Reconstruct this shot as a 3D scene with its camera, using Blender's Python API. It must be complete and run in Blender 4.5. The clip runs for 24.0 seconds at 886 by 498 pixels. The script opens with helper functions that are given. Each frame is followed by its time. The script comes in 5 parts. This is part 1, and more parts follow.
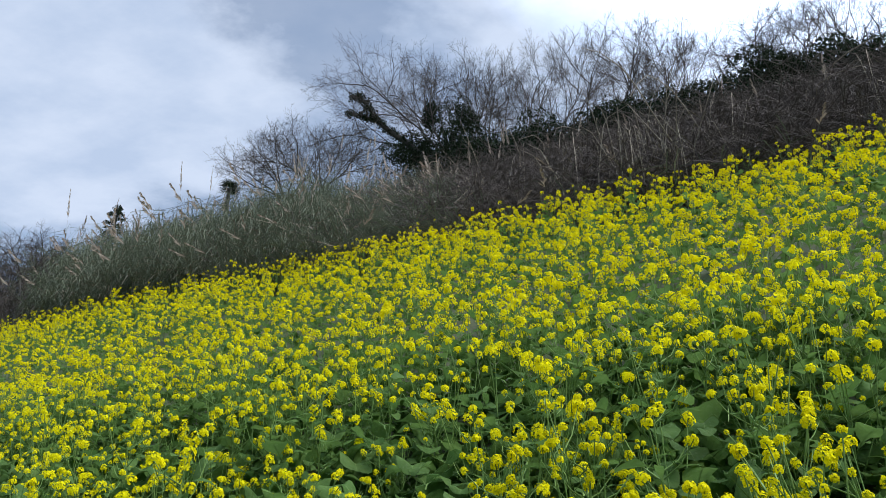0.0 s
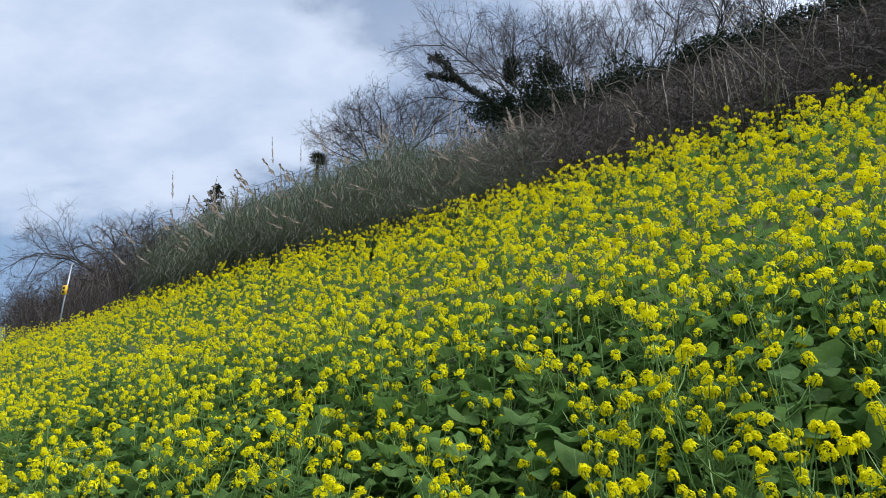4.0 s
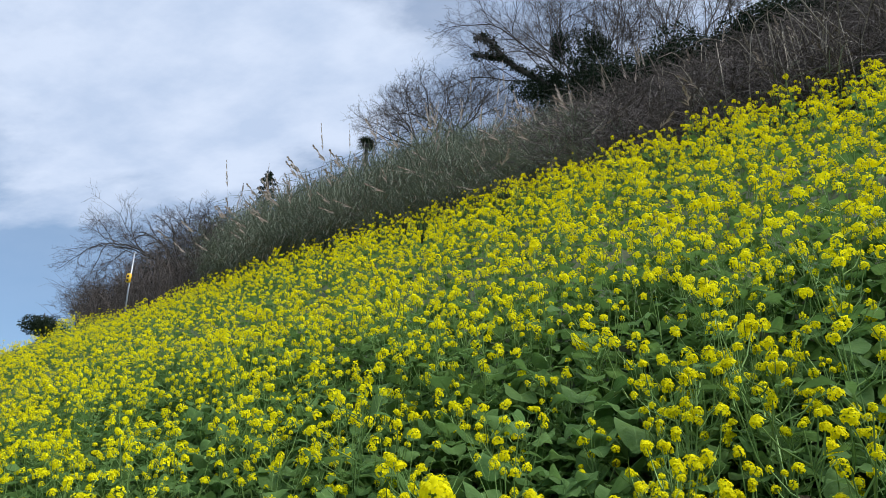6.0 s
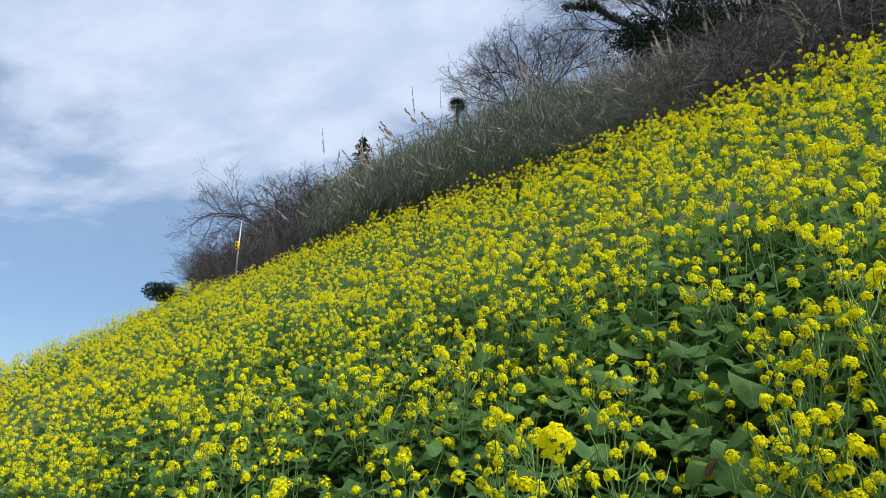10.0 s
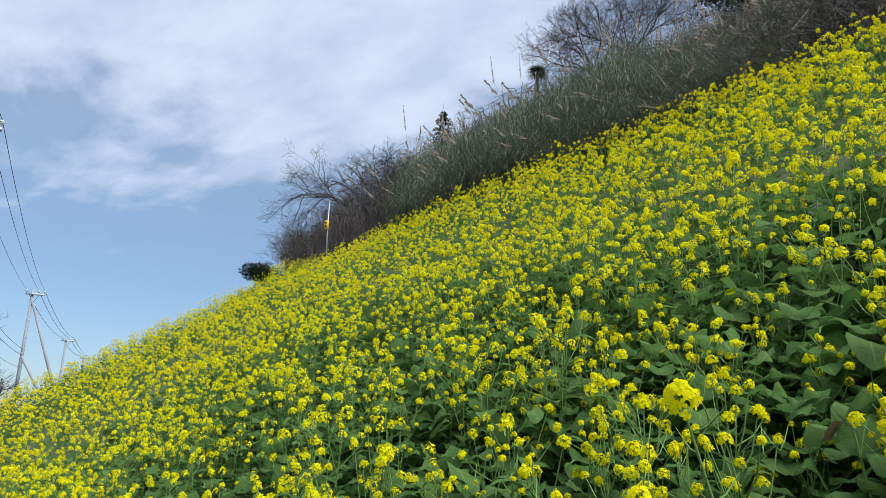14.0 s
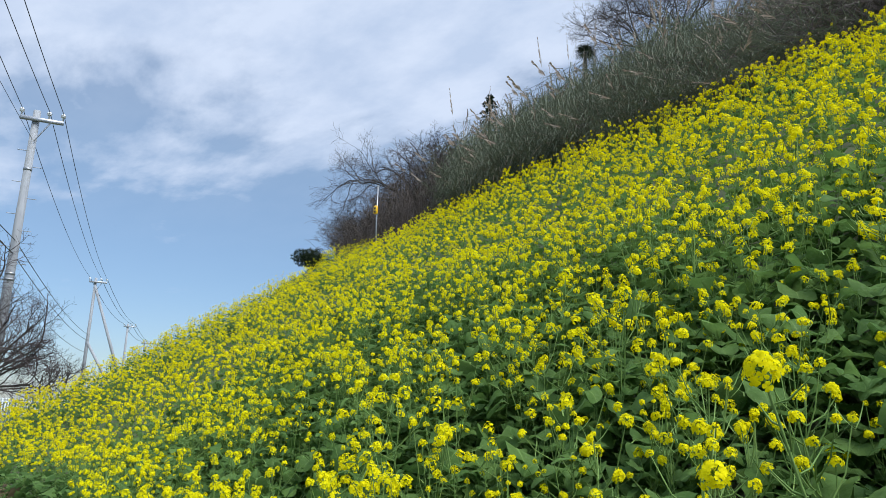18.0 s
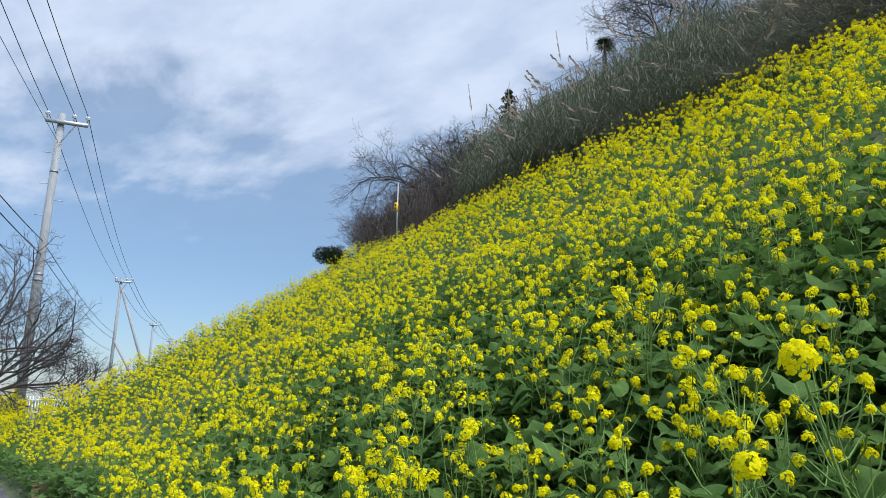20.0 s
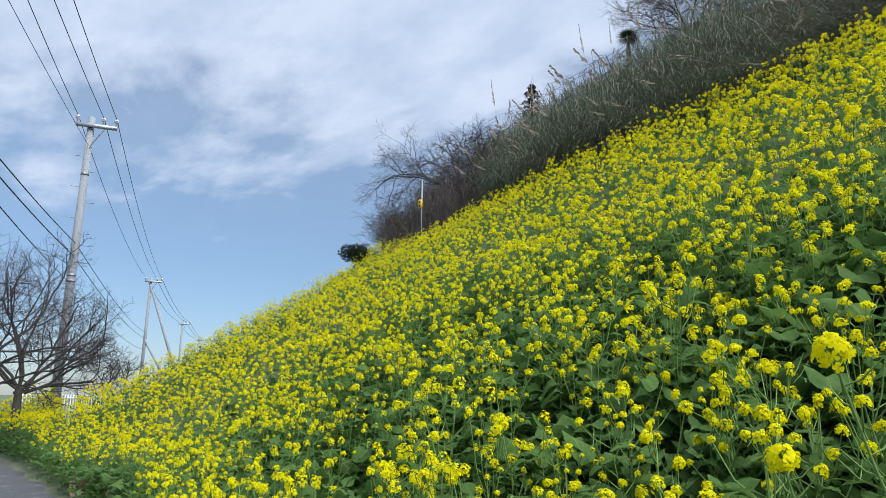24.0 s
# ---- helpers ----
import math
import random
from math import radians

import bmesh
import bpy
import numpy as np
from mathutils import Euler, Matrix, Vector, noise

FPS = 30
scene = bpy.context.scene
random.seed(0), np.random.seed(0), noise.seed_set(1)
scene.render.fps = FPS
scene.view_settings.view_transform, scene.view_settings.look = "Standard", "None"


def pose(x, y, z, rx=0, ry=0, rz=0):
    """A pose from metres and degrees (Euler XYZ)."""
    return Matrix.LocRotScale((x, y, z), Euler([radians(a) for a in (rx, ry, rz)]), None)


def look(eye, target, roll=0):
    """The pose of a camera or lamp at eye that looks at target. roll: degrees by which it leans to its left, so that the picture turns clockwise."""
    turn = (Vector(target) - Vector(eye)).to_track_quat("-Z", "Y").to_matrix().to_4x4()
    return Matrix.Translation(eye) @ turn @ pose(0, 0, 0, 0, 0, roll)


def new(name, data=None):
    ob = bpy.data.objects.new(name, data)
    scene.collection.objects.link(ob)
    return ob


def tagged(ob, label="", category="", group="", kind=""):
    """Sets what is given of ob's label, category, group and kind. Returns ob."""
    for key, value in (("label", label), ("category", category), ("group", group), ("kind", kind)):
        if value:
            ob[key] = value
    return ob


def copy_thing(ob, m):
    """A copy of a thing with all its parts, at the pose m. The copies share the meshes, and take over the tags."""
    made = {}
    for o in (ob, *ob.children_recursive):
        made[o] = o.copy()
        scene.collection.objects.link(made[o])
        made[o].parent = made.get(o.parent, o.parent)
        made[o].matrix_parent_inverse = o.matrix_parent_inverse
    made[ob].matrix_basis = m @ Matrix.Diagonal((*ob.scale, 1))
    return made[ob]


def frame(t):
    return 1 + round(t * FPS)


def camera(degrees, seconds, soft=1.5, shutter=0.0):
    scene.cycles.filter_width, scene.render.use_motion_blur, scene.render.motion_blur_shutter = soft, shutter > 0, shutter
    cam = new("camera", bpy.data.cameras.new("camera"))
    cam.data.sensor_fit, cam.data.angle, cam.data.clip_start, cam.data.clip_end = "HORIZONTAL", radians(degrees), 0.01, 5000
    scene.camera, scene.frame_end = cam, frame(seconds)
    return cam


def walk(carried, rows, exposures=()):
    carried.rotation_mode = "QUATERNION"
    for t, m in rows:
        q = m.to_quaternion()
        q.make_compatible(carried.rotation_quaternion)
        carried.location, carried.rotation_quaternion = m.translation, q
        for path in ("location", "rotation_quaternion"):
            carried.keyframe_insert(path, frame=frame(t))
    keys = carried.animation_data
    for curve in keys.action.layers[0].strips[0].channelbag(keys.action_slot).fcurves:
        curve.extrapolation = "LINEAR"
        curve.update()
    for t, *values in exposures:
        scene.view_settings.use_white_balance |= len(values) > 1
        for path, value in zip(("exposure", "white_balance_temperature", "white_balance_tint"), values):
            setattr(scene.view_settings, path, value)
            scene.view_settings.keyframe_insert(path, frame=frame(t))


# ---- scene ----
EXPOSURES = [(0.0, 0.14), (6.0, 0.20), (24.0, 0.17)]
cam = camera(64.97, 24.0, soft=0.6)
EYE = 1.05  # height of the first eye above the road
ROWS = [  # seconds, metres from the first eye, turn in degrees
    (0, 0.0000, 0.0000, 0.0000, 115.10, -0.69, -0.32),
    (0.5, -0.0012, 0.0018, -0.0012, 114.67, -0.58, 0.49),
    (1, -0.0027, 0.0036, -0.0026, 114.23, -0.59, 1.35),
    (1.5, -0.0042, 0.0053, -0.0040, 113.72, -0.54, 2.28),
    (2, -0.0061, 0.0067, -0.0056, 113.31, -0.39, 3.39),
    (2.5, -0.0085, 0.0077, -0.0074, 112.91, -0.42, 4.38),
    (4.5, -0.0253, 0.0060, -0.0166, 111.32, -0.37, 8.95),
    (5, -0.0279, 0.0051, -0.0181, 110.94, -0.40, 10.11),
    (5.5, -0.0303, 0.0042, -0.0194, 110.57, -0.47, 11.13),
    (6, -0.0329, 0.0034, -0.0208, 110.17, -0.63, 12.04),
    (6.5, -0.0357, 0.0030, -0.0222, 109.74, -0.83, 12.91),
    (7, -0.0386, 0.0032, -0.0237, 109.25, -0.90, 13.96),
    (7.5, -0.0413, 0.0039, -0.0251, 108.78, -0.96, 15.04),
    (8, -0.0437, 0.0050, -0.0265, 108.39, -1.05, 16.09),
    (8.5, -0.0458, 0.0061, -0.0278, 108.00, -1.12, 17.15),
    (9, -0.0477, 0.0069, -0.0291, 107.66, -1.29, 18.05),
    (9.5, -0.0496, 0.0072, -0.0303, 107.24, -1.39, 18.97),
    (10, -0.0516, 0.0070, -0.0316, 106.83, -1.52, 19.90),
    (10.5, -0.0540, 0.0063, -0.0331, 106.36, -1.49, 21.03),
    (12.5, -0.0701, -0.0015, -0.0407, 105.01, -1.37, 24.97),
    (13, -0.0724, -0.0031, -0.0418, 104.82, -1.25, 25.74),
    (13.5, -0.0743, -0.0048, -0.0427, 104.68, -1.31, 26.44),
    (14, -0.0764, -0.0068, -0.0437, 104.44, -1.31, 27.13),
    (14.5, -0.0788, -0.0091, -0.0447, 104.20, -1.32, 27.82),
    (15, -0.0814, -0.0114, -0.0459, 104.00, -1.45, 28.53),
    (15.5, -0.0842, -0.0134, -0.0471, 103.82, -1.54, 29.13),
    (16, -0.0870, -0.0146, -0.0485, 103.66, -1.64, 29.62),
    (16.5, -0.0896, -0.0151, -0.0499, 103.54, -1.78, 30.01),
    (17, -0.0920, -0.0151, -0.0514, 103.39, -1.66, 30.39),
    (17.5, -0.0942, -0.0147, -0.0529, 103.24, -1.64, 30.73),
    (18, -0.0963, -0.0142, -0.0543, 103.06, -1.49, 31.13),
    (18.5, -0.0984, -0.0140, -0.0557, 102.93, -1.47, 31.54),
    (20.5, -0.1041, -0.0239, -0.0593, 102.68, -1.17, 33.24),
    (21, -0.1039, -0.0269, -0.0596, 102.69, -1.22, 33.47),
    (21.5, -0.1035, -0.0298, -0.0598, 102.69, -1.18, 33.75),
    (22, -0.1030, -0.0327, -0.0600, 102.68, -1.18, 33.98),
    (22.5, -0.1026, -0.0354, -0.0603, 102.64, -1.14, 34.23),
    (23, -0.1023, -0.0378, -0.0605, 102.56, -1.01, 34.51),
    (23.5, -0.1023, -0.0396, -0.0607, 102.47, -0.97, 34.75),
    (24, -0.1024, -0.0408, -0.0609, 102.38, -0.92, 35.02),
]
walk(cam, [(t, pose(x, y, EYE + z, rx, ry, rz)) for t, x, y, z, rx, ry, rz in ROWS], EXPOSURES)

# ---- light ----
SUN_AZ, SUN_EL = radians(104.0), radians(55.0)
world = bpy.data.worlds.new("sky")
scene.world = world
world.use_nodes = True
wn, wl = world.node_tree.nodes, world.node_tree.links
wn.clear()


def wnode(kind, **settings):
    n = wn.new(kind)
    for k, v in settings.items():
        n.inputs[k.replace("_", " ")].default_value = v
    return n


def wmath(op, a, b=None):
    n = wn.new("ShaderNodeMath")
    n.operation = op
    for i, v in enumerate((a, b)):
        if v is None:
            continue
        if isinstance(v, (int, float)):
            n.inputs[i].default_value = v
        else:
            wl.new(v, n.inputs[i])
    return n.outputs[0]


sky = wn.new("ShaderNodeTexSky")
sky.sky_type, sky.sun_disc = "NISHITA", False
sky.sun_elevation, sky.sun_rotation = SUN_EL, SUN_AZ
sky.air_density, sky.dust_density, sky.ozone_density = 1.0, 0.35, 1.6
coord = wn.new("ShaderNodeTexCoord")
split = wn.new("ShaderNodeSeparateXYZ")
wl.new(coord.outputs["Generated"], split.inputs[0])
# a flat layer of cloud seen from below
up = wmath("ADD", wmath("MAXIMUM", split.outputs[2], 0.0), 0.22)
flat = wn.new("ShaderNodeCombineXYZ")
wl.new(wmath("DIVIDE", split.outputs[0], up), flat.inputs[0])
wl.new(wmath("DIVIDE", split.outputs[1], up), flat.inputs[1])
big = wnode("ShaderNodeTexNoise", Scale=1.7, Detail=8.0, Roughness=0.56, Distortion=0.15)
place = wn.new("ShaderNodeMapping")
place.inputs["Location"].default_value = (3.1, 1.7, 0.0)
place.inputs["Rotation"].default_value = (0.0, 0.0, radians(30))
place.inputs["Scale"].default_value = (1.0, 1.5, 1.0)
wl.new(flat.outputs[0], place.inputs[0])
wl.new(place.outputs[0], big.inputs["Vector"])
band = wn.new("ShaderNodeMapRange")
band.interpolation_type = "SMOOTHSTEP"
band.inputs["From Min"].default_value, band.inputs["From Max"].default_value = 0.22, 0.48
band.inputs["To Min"].default_value, band.inputs["To Max"].default_value = -0.30, 0.07
wl.new(split.outputs[2], band.inputs["Value"])
thick = wn.new("ShaderNodeMapRange")
thick.interpolation_type = "SMOOTHSTEP"
thick.inputs["From Min"].default_value, thick.inputs["From Max"].default_value = 0.42, 0.66
# the cloud sheet is denser over the far end of the field
bank_way = wn.new("ShaderNodeVectorMath")
bank_way.operation = "DOT_PRODUCT"
bank_way.inputs[1].default_value = (math.sin(radians(-58)) * 0.9, math.cos(radians(-58)) * 0.9, 0.44)
wl.new(coord.outputs["Generated"], bank_way.inputs[0])
ridge_way = wn.new("ShaderNodeVectorMath")
ridge_way.operation = "DOT_PRODUCT"
ridge_way.inputs[1].default_value = (math.sin(radians(40)) * 0.7, math.cos(radians(40)) * 0.7, 0.71)
wl.new(coord.outputs["Generated"], ridge_way.inputs[0])
denser = wmath("MAXIMUM", wmath("MULTIPLY", wmath("SUBTRACT", bank_way.outputs["Value"], 0.85), 1.5),
               wmath("MULTIPLY", wmath("SUBTRACT", ridge_way.outputs["Value"], 0.86), 2.2))
for way_az, way_el, reach, amount in ((-36, 38, 0.92, -1.0), (-15, 32, 0.955, 2.6)):
    way = wn.new("ShaderNodeVectorMath")
    way.operation = "DOT_PRODUCT"
    way.inputs[1].default_value = (math.sin(radians(way_az)) * math.cos(radians(way_el)), math.cos(radians(way_az)) * math.cos(radians(way_el)), math.sin(radians(way_el)))
    wl.new(coord.outputs["Generated"], way.inputs[0])
    denser = wmath("ADD", denser, wmath("MULTIPLY", wmath("MAXIMUM", wmath("SUBTRACT", way.outputs["Value"], reach), 0.0), amount))
wl.new(wmath("ADD", wmath("ADD", big.outputs[0], denser), band.outputs[0]), thick.inputs["Value"])
shade = wnode("ShaderNodeTexNoise", Scale=4.2, Detail=6.0, Roughness=0.58)
wl.new(place.outputs[0], shade.inputs["Vector"])
tone = wn.new("ShaderNodeValToRGB")
tone.color_ramp.elements[0].position, tone.color_ramp.elements[0].color = 0.36, (3.5, 4.25, 5.6, 1)
tone.color_ramp.elements[1].position, tone.color_ramp.elements[1].color = 0.62, (4.5, 5.15, 6.35, 1)
wl.new(shade.outputs[0], tone.inputs[0])
cover = wn.new("ShaderNodeMixRGB")
veil = wn.new("ShaderNodeMapRange")
veil.interpolation_type = "SMOOTHSTEP"
veil.inputs["From Min"].default_value, veil.inputs["From Max"].default_value = 0.12, 0.55
veil.inputs["To Max"].default_value = 0.42
wl.new(split.outputs[2], veil.inputs["Value"])
wl.new(wmath("MAXIMUM", wmath("MULTIPLY", thick.outputs[0], 0.93), veil.outputs[0]), cover.inputs[0])
# blue-grey tint multiplied into the sky colour, deepest low at the horizon
horizon_tint = wn.new("ShaderNodeValToRGB")
horizon_tint.color_ramp.elements[0].position, horizon_tint.color_ramp.elements[0].color = 0.0, (0.47, 0.55, 0.71, 1)
horizon_tint.color_ramp.elements[1].position, horizon_tint.color_ramp.elements[1].color = 0.34, (0.86, 0.90, 0.89, 1)
wl.new(split.outputs[2], horizon_tint.inputs[0])
tinted_sky = wn.new("ShaderNodeMixRGB")
tinted_sky.blend_type = "MULTIPLY"
tinted_sky.inputs[0].default_value = 1.0
wl.new(sky.outputs[0], tinted_sky.inputs[1])
wl.new(horizon_tint.outputs[0], tinted_sky.inputs[2])
wl.new(tinted_sky.outputs[0], cover.inputs[1])
wl.new(tone.outputs[0], cover.inputs[2])
# cloud is brighter toward the veiled sun, boosted out of view as fill light
toward = wn.new("ShaderNodeVectorMath")
toward.operation = "DOT_PRODUCT"
toward.inputs[1].default_value = (math.sin(SUN_AZ) * math.cos(SUN_EL), math.cos(SUN_AZ) * math.cos(SUN_EL), math.sin(SUN_EL))
wl.new(coord.outputs["Generated"], toward.inputs[0])
gain = wn.new("ShaderNodeMapRange")
gain.inputs["From Min"].default_value, gain.inputs["From Max"].default_value = 0.50, 0.97
gain.inputs["To Min"].default_value, gain.inputs["To Max"].default_value = 1.0, 6.0
wl.new(toward.outputs["Value"], gain.inputs["Value"])
lit = wn.new("ShaderNodeVectorMath")
lit.operation = "SCALE"
wl.new(tone.outputs[0], lit.inputs[0])
wl.new(gain.outputs[0], lit.inputs["Scale"])
wl.new(lit.outputs[0], cover.inputs[2])
glow = wnode("ShaderNodeBackground", Strength=0.14)
wl.new(cover.outputs[0], glow.inputs[0])
wout = wn.new("ShaderNodeOutputWorld")
wl.new(glow.outputs[0], wout.inputs[0])

sun = new("sun", bpy.data.lights.new("sun", "SUN"))
sun.data.energy, sun.data.angle, sun.data.color = 3.0, radians(30), (1.0, 0.97, 0.92)
sun.matrix_world = look((math.sin(SUN_AZ) * 40, math.cos(SUN_AZ) * 40, 40 * math.tan(SUN_EL)), (0, 0, 0))

# ---- materials ----


def material(name, low, high, scale=6.0, rough=0.6, island=0.0, bump=0.0, bump_scale=60.0, metal=0.0, through_light=0.0,
             coords="Object", spots=None, spot_amount=0.0, per_object=0.0, spec=0.5, stretch=(1, 1, 1)):
    """Two tones mixed by noise and by chance per island; finer noise for relief; light may pass through thin leaves."""
    m = bpy.data.materials.new(name)
    m.use_nodes = True
    n, l = m.node_tree.nodes, m.node_tree.links
    b = n["Principled BSDF"]
    tex = n.new("ShaderNodeTexCoord")
    mp = n.new("ShaderNodeMapping")
    mp.inputs["Scale"].default_value = stretch
    l.new(tex.outputs[coords], mp.inputs[0])
    noise_a = n.new("ShaderNodeTexNoise")
    noise_a.inputs["Scale"].default_value, noise_a.inputs["Detail"].default_value = scale, 5.0
    l.new(mp.outputs[0], noise_a.inputs["Vector"])
    fac = n.new("ShaderNodeMapRange")
    fac.inputs["From Min"].default_value, fac.inputs["From Max"].default_value = 0.3, 0.7
    l.new(noise_a.outputs[0], fac.inputs["Value"])
    value = fac.outputs[0]
    chances = []
    if island:
        chances.append((n.new("ShaderNodeNewGeometry").outputs["Random Per Island"], island))
    if per_object:
        chances.append((n.new("ShaderNodeObjectInfo").outputs["Random"], per_object))
    for socket, amount in chances:
        mx = n.new("ShaderNodeMix")
        mx.inputs[0].default_value = amount
        l.new(value, mx.inputs[2])
        l.new(socket, mx.inputs[3])
        value = mx.outputs[0]
    ramp = n.new("ShaderNodeValToRGB")
    ramp.color_ramp.elements[0].color, ramp.color_ramp.elements[1].color = (*low, 1), (*high, 1)
    l.new(value, ramp.inputs[0])
    colour = ramp.outputs[0]
    if spots:
        fine = n.new("ShaderNodeTexNoise")
        fine.inputs["Scale"].default_value, fine.inputs["Detail"].default_value = scale * 4.5, 3.0
        l.new(mp.outputs[0], fine.inputs["Vector"])
        lim = n.new("ShaderNodeMapRange")
        lim.inputs["From Min"].default_value, lim.inputs["From Max"].default_value = 0.55, 0.72
        lim.inputs["To Max"].default_value = spot_amount
        l.new(fine.outputs[0], lim.inputs["Value"])
        mx = n.new("ShaderNodeMixRGB")
        l.new(lim.outputs[0], mx.inputs[0])
        l.new(colour, mx.inputs[1])
        mx.inputs[2].default_value = (*spots, 1)
        colour = mx.outputs[0]
    l.new(colour, b.inputs["Base Color"])
    b.inputs["Roughness"].default_value, b.inputs["Metallic"].default_value = rough, metal
    b.inputs["Specular IOR Level"].default_value = spec
    if bump:
        rel = n.new("ShaderNodeTexNoise")
        rel.inputs["Scale"].default_value, rel.inputs["Detail"].default_value = bump_scale, 4.0
        l.new(mp.outputs[0], rel.inputs["Vector"])
        bp = n.new("ShaderNodeBump")
        bp.inputs["Strength"].default_value, bp.inputs["Distance"].default_value = bump, 0.01
        l.new(rel.outputs[0], bp.inputs["Height"])
        l.new(bp.outputs[0], b.inputs["Normal"])
    if through_light:
        tr = n.new("ShaderNodeBsdfTranslucent")
        l.new(colour, tr.inputs[0])
        mx = n.new("ShaderNodeMixShader")
        mx.inputs[0].default_value = through_light
        l.new(b.outputs[0], mx.inputs[1])
        l.new(tr.outputs[0], mx.inputs[2])
        l.new(mx.outputs[0], n["Material Output"].inputs[0])
    return m


M_PETAL = material("petal_yellow", (0.79, 0.70, 0.003), (0.91, 0.835, 0.010), 40, 0.8, island=0.6, through_light=0.5, spec=0.08)
M_BUD = material("bud_green", (0.30, 0.36, 0.03), (0.62, 0.55, 0.03), 60, 0.6, island=0.6, spec=0.3)
M_STEM = material("stem_green", (0.095, 0.180, 0.042), (0.190, 0.285, 0.078), 12, 0.6, island=0.6, spec=0.15)
M_LEAF = material("rapeseed_leaf", (0.062, 0.138, 0.032), (0.148, 0.248, 0.066), 28, 0.6, island=0.65, bump=0.45, bump_scale=70,
                  through_light=0.45, spots=(0.17, 0.25, 0.11), spot_amount=0.4, spec=0.1)
M_DEADLEAF = material("withered_leaf", (0.16, 0.095, 0.045), (0.34, 0.24, 0.14), 24, 0.75, per_object=0.4, bump=0.6, bump_scale=50, through_light=0.15)
M_SOIL = material("soil", (0.070, 0.085, 0.040), (0.130, 0.140, 0.072), 1.4, 0.9, bump=0.9, bump_scale=25, spots=(0.06, 0.11, 0.03), spot_amount=0.7)
M_ROAD = material("asphalt", (0.052, 0.052, 0.054), (0.095, 0.094, 0.092), 0.8, 0.88, bump=0.7, bump_scale=160, spots=(0.23, 0.22, 0.21), spot_amount=0.5)
M_REED = material("reed_leaf", (0.092, 0.112, 0.076), (0.190, 0.212, 0.145), 0.7, 0.8, island=0.7, through_light=0.2, spec=0.1)
M_STRAW = material("dry_reed", (0.150, 0.122, 0.086), (0.27, 0.228, 0.168), 0.9, 0.75, island=0.75, spec=0.3)
M_CANE = material("dry_cane", (0.20, 0.168, 0.120), (0.36, 0.31, 0.235), 1.5, 0.75, island=0.5, per_object=0.4, spec=0.3)
M_PLUME = material("reed_plume", (0.26, 0.20, 0.15), (0.46, 0.39, 0.31), 5, 0.85, island=0.5, per_object=0.4, through_light=0.25, spec=0.2)
M_THICKET = material("bramble_twig", (0.060, 0.050, 0.045), (0.142, 0.119, 0.106), 0.8, 0.85, island=0.7, spec=0.1)
M_BARK = material("dark_bark", (0.025, 0.022, 0.020), (0.080, 0.070, 0.060), 5, 0.9, bump=0.8, bump_scale=35)
M_TWIG = material("bare_twig", (0.030, 0.025, 0.023), (0.085, 0.070, 0.062), 1.2, 0.8, island=0.6, spec=0.3)
M_IVY = material("evergreen_leaf", (0.009, 0.016, 0.009), (0.030, 0.044, 0.021), 1.5, 0.75, island=0.7, through_light=0.1, spec=0.08)
M_CHERRY = material("cherry_twig", (0.034, 0.026, 0.028), (0.092, 0.070, 0.070), 1.2, 0.75, island=0.6, spec=0.3)
M_CONC = material("pole_concrete", (0.215, 0.228, 0.235), (0.310, 0.322, 0.330), 2.5, 0.85, bump=0.3, bump_scale=90, spots=(0.17, 0.175, 0.175), spot_amount=0.5, stretch=(1, 1, 0.25))
M_STEEL = material("galvanised_steel", (0.26, 0.27, 0.28), (0.40, 0.41, 0.42), 7, 0.42, metal=0.7, bump=0.1)
M_WHITE = material("white_porcelain", (0.70, 0.70, 0.68), (0.82, 0.82, 0.80), 20, 0.3)
M_WIRE = material("black_cable", (0.02, 0.02, 0.022), (0.045, 0.045, 0.05), 2, 0.6)
M_YELLOW = material("yellow_plastic", (0.75, 0.40, 0.01), (0.85, 0.52, 0.02), 6, 0.45, bump=0.1)
M_BLACK = material("black_plastic", (0.015, 0.015, 0.016), (0.04, 0.04, 0.04), 8, 0.5)
M_PALE = material("pale_painted_steel", (0.55, 0.60, 0.62), (0.72, 0.76, 0.78), 3, 0.5)

# ---- the lie of the land: u along the road, v up the slope, z over the road ----
ROAD_AZ = radians(-62.0)
UX, UY = math.sin(ROAD_AZ), math.cos(ROAD_AZ)
VX, VY = UY, -UX


def xy(u, v):
    return UX * u + VX * v, UY * u + VY * v


def smooth(t):
    t = np.clip(t, 0.0, 1.0)
    return t * t * (3 - 2 * t)


PLANT = 0.50  # mean height of the crop
TOP_V = 5.89  # upper edge of the crop


def bend(u, v):
    far = np.minimum(u, 14.3 + 3.0 * smooth((0.6 - v) / 1.5))
    return -0.0133 * np.maximum(far - 4.0, 0.0) ** 2


def field_end(v):
    return 13.3 + 7.9 * smooth((v - 5.05) / 1.6) + 3.4 * smooth((-0.25 - v) / 0.6)


def top_edge(u):
    return TOP_V - 0.28 * smooth((np.asarray(u, float) - 10.0) / 3.0)


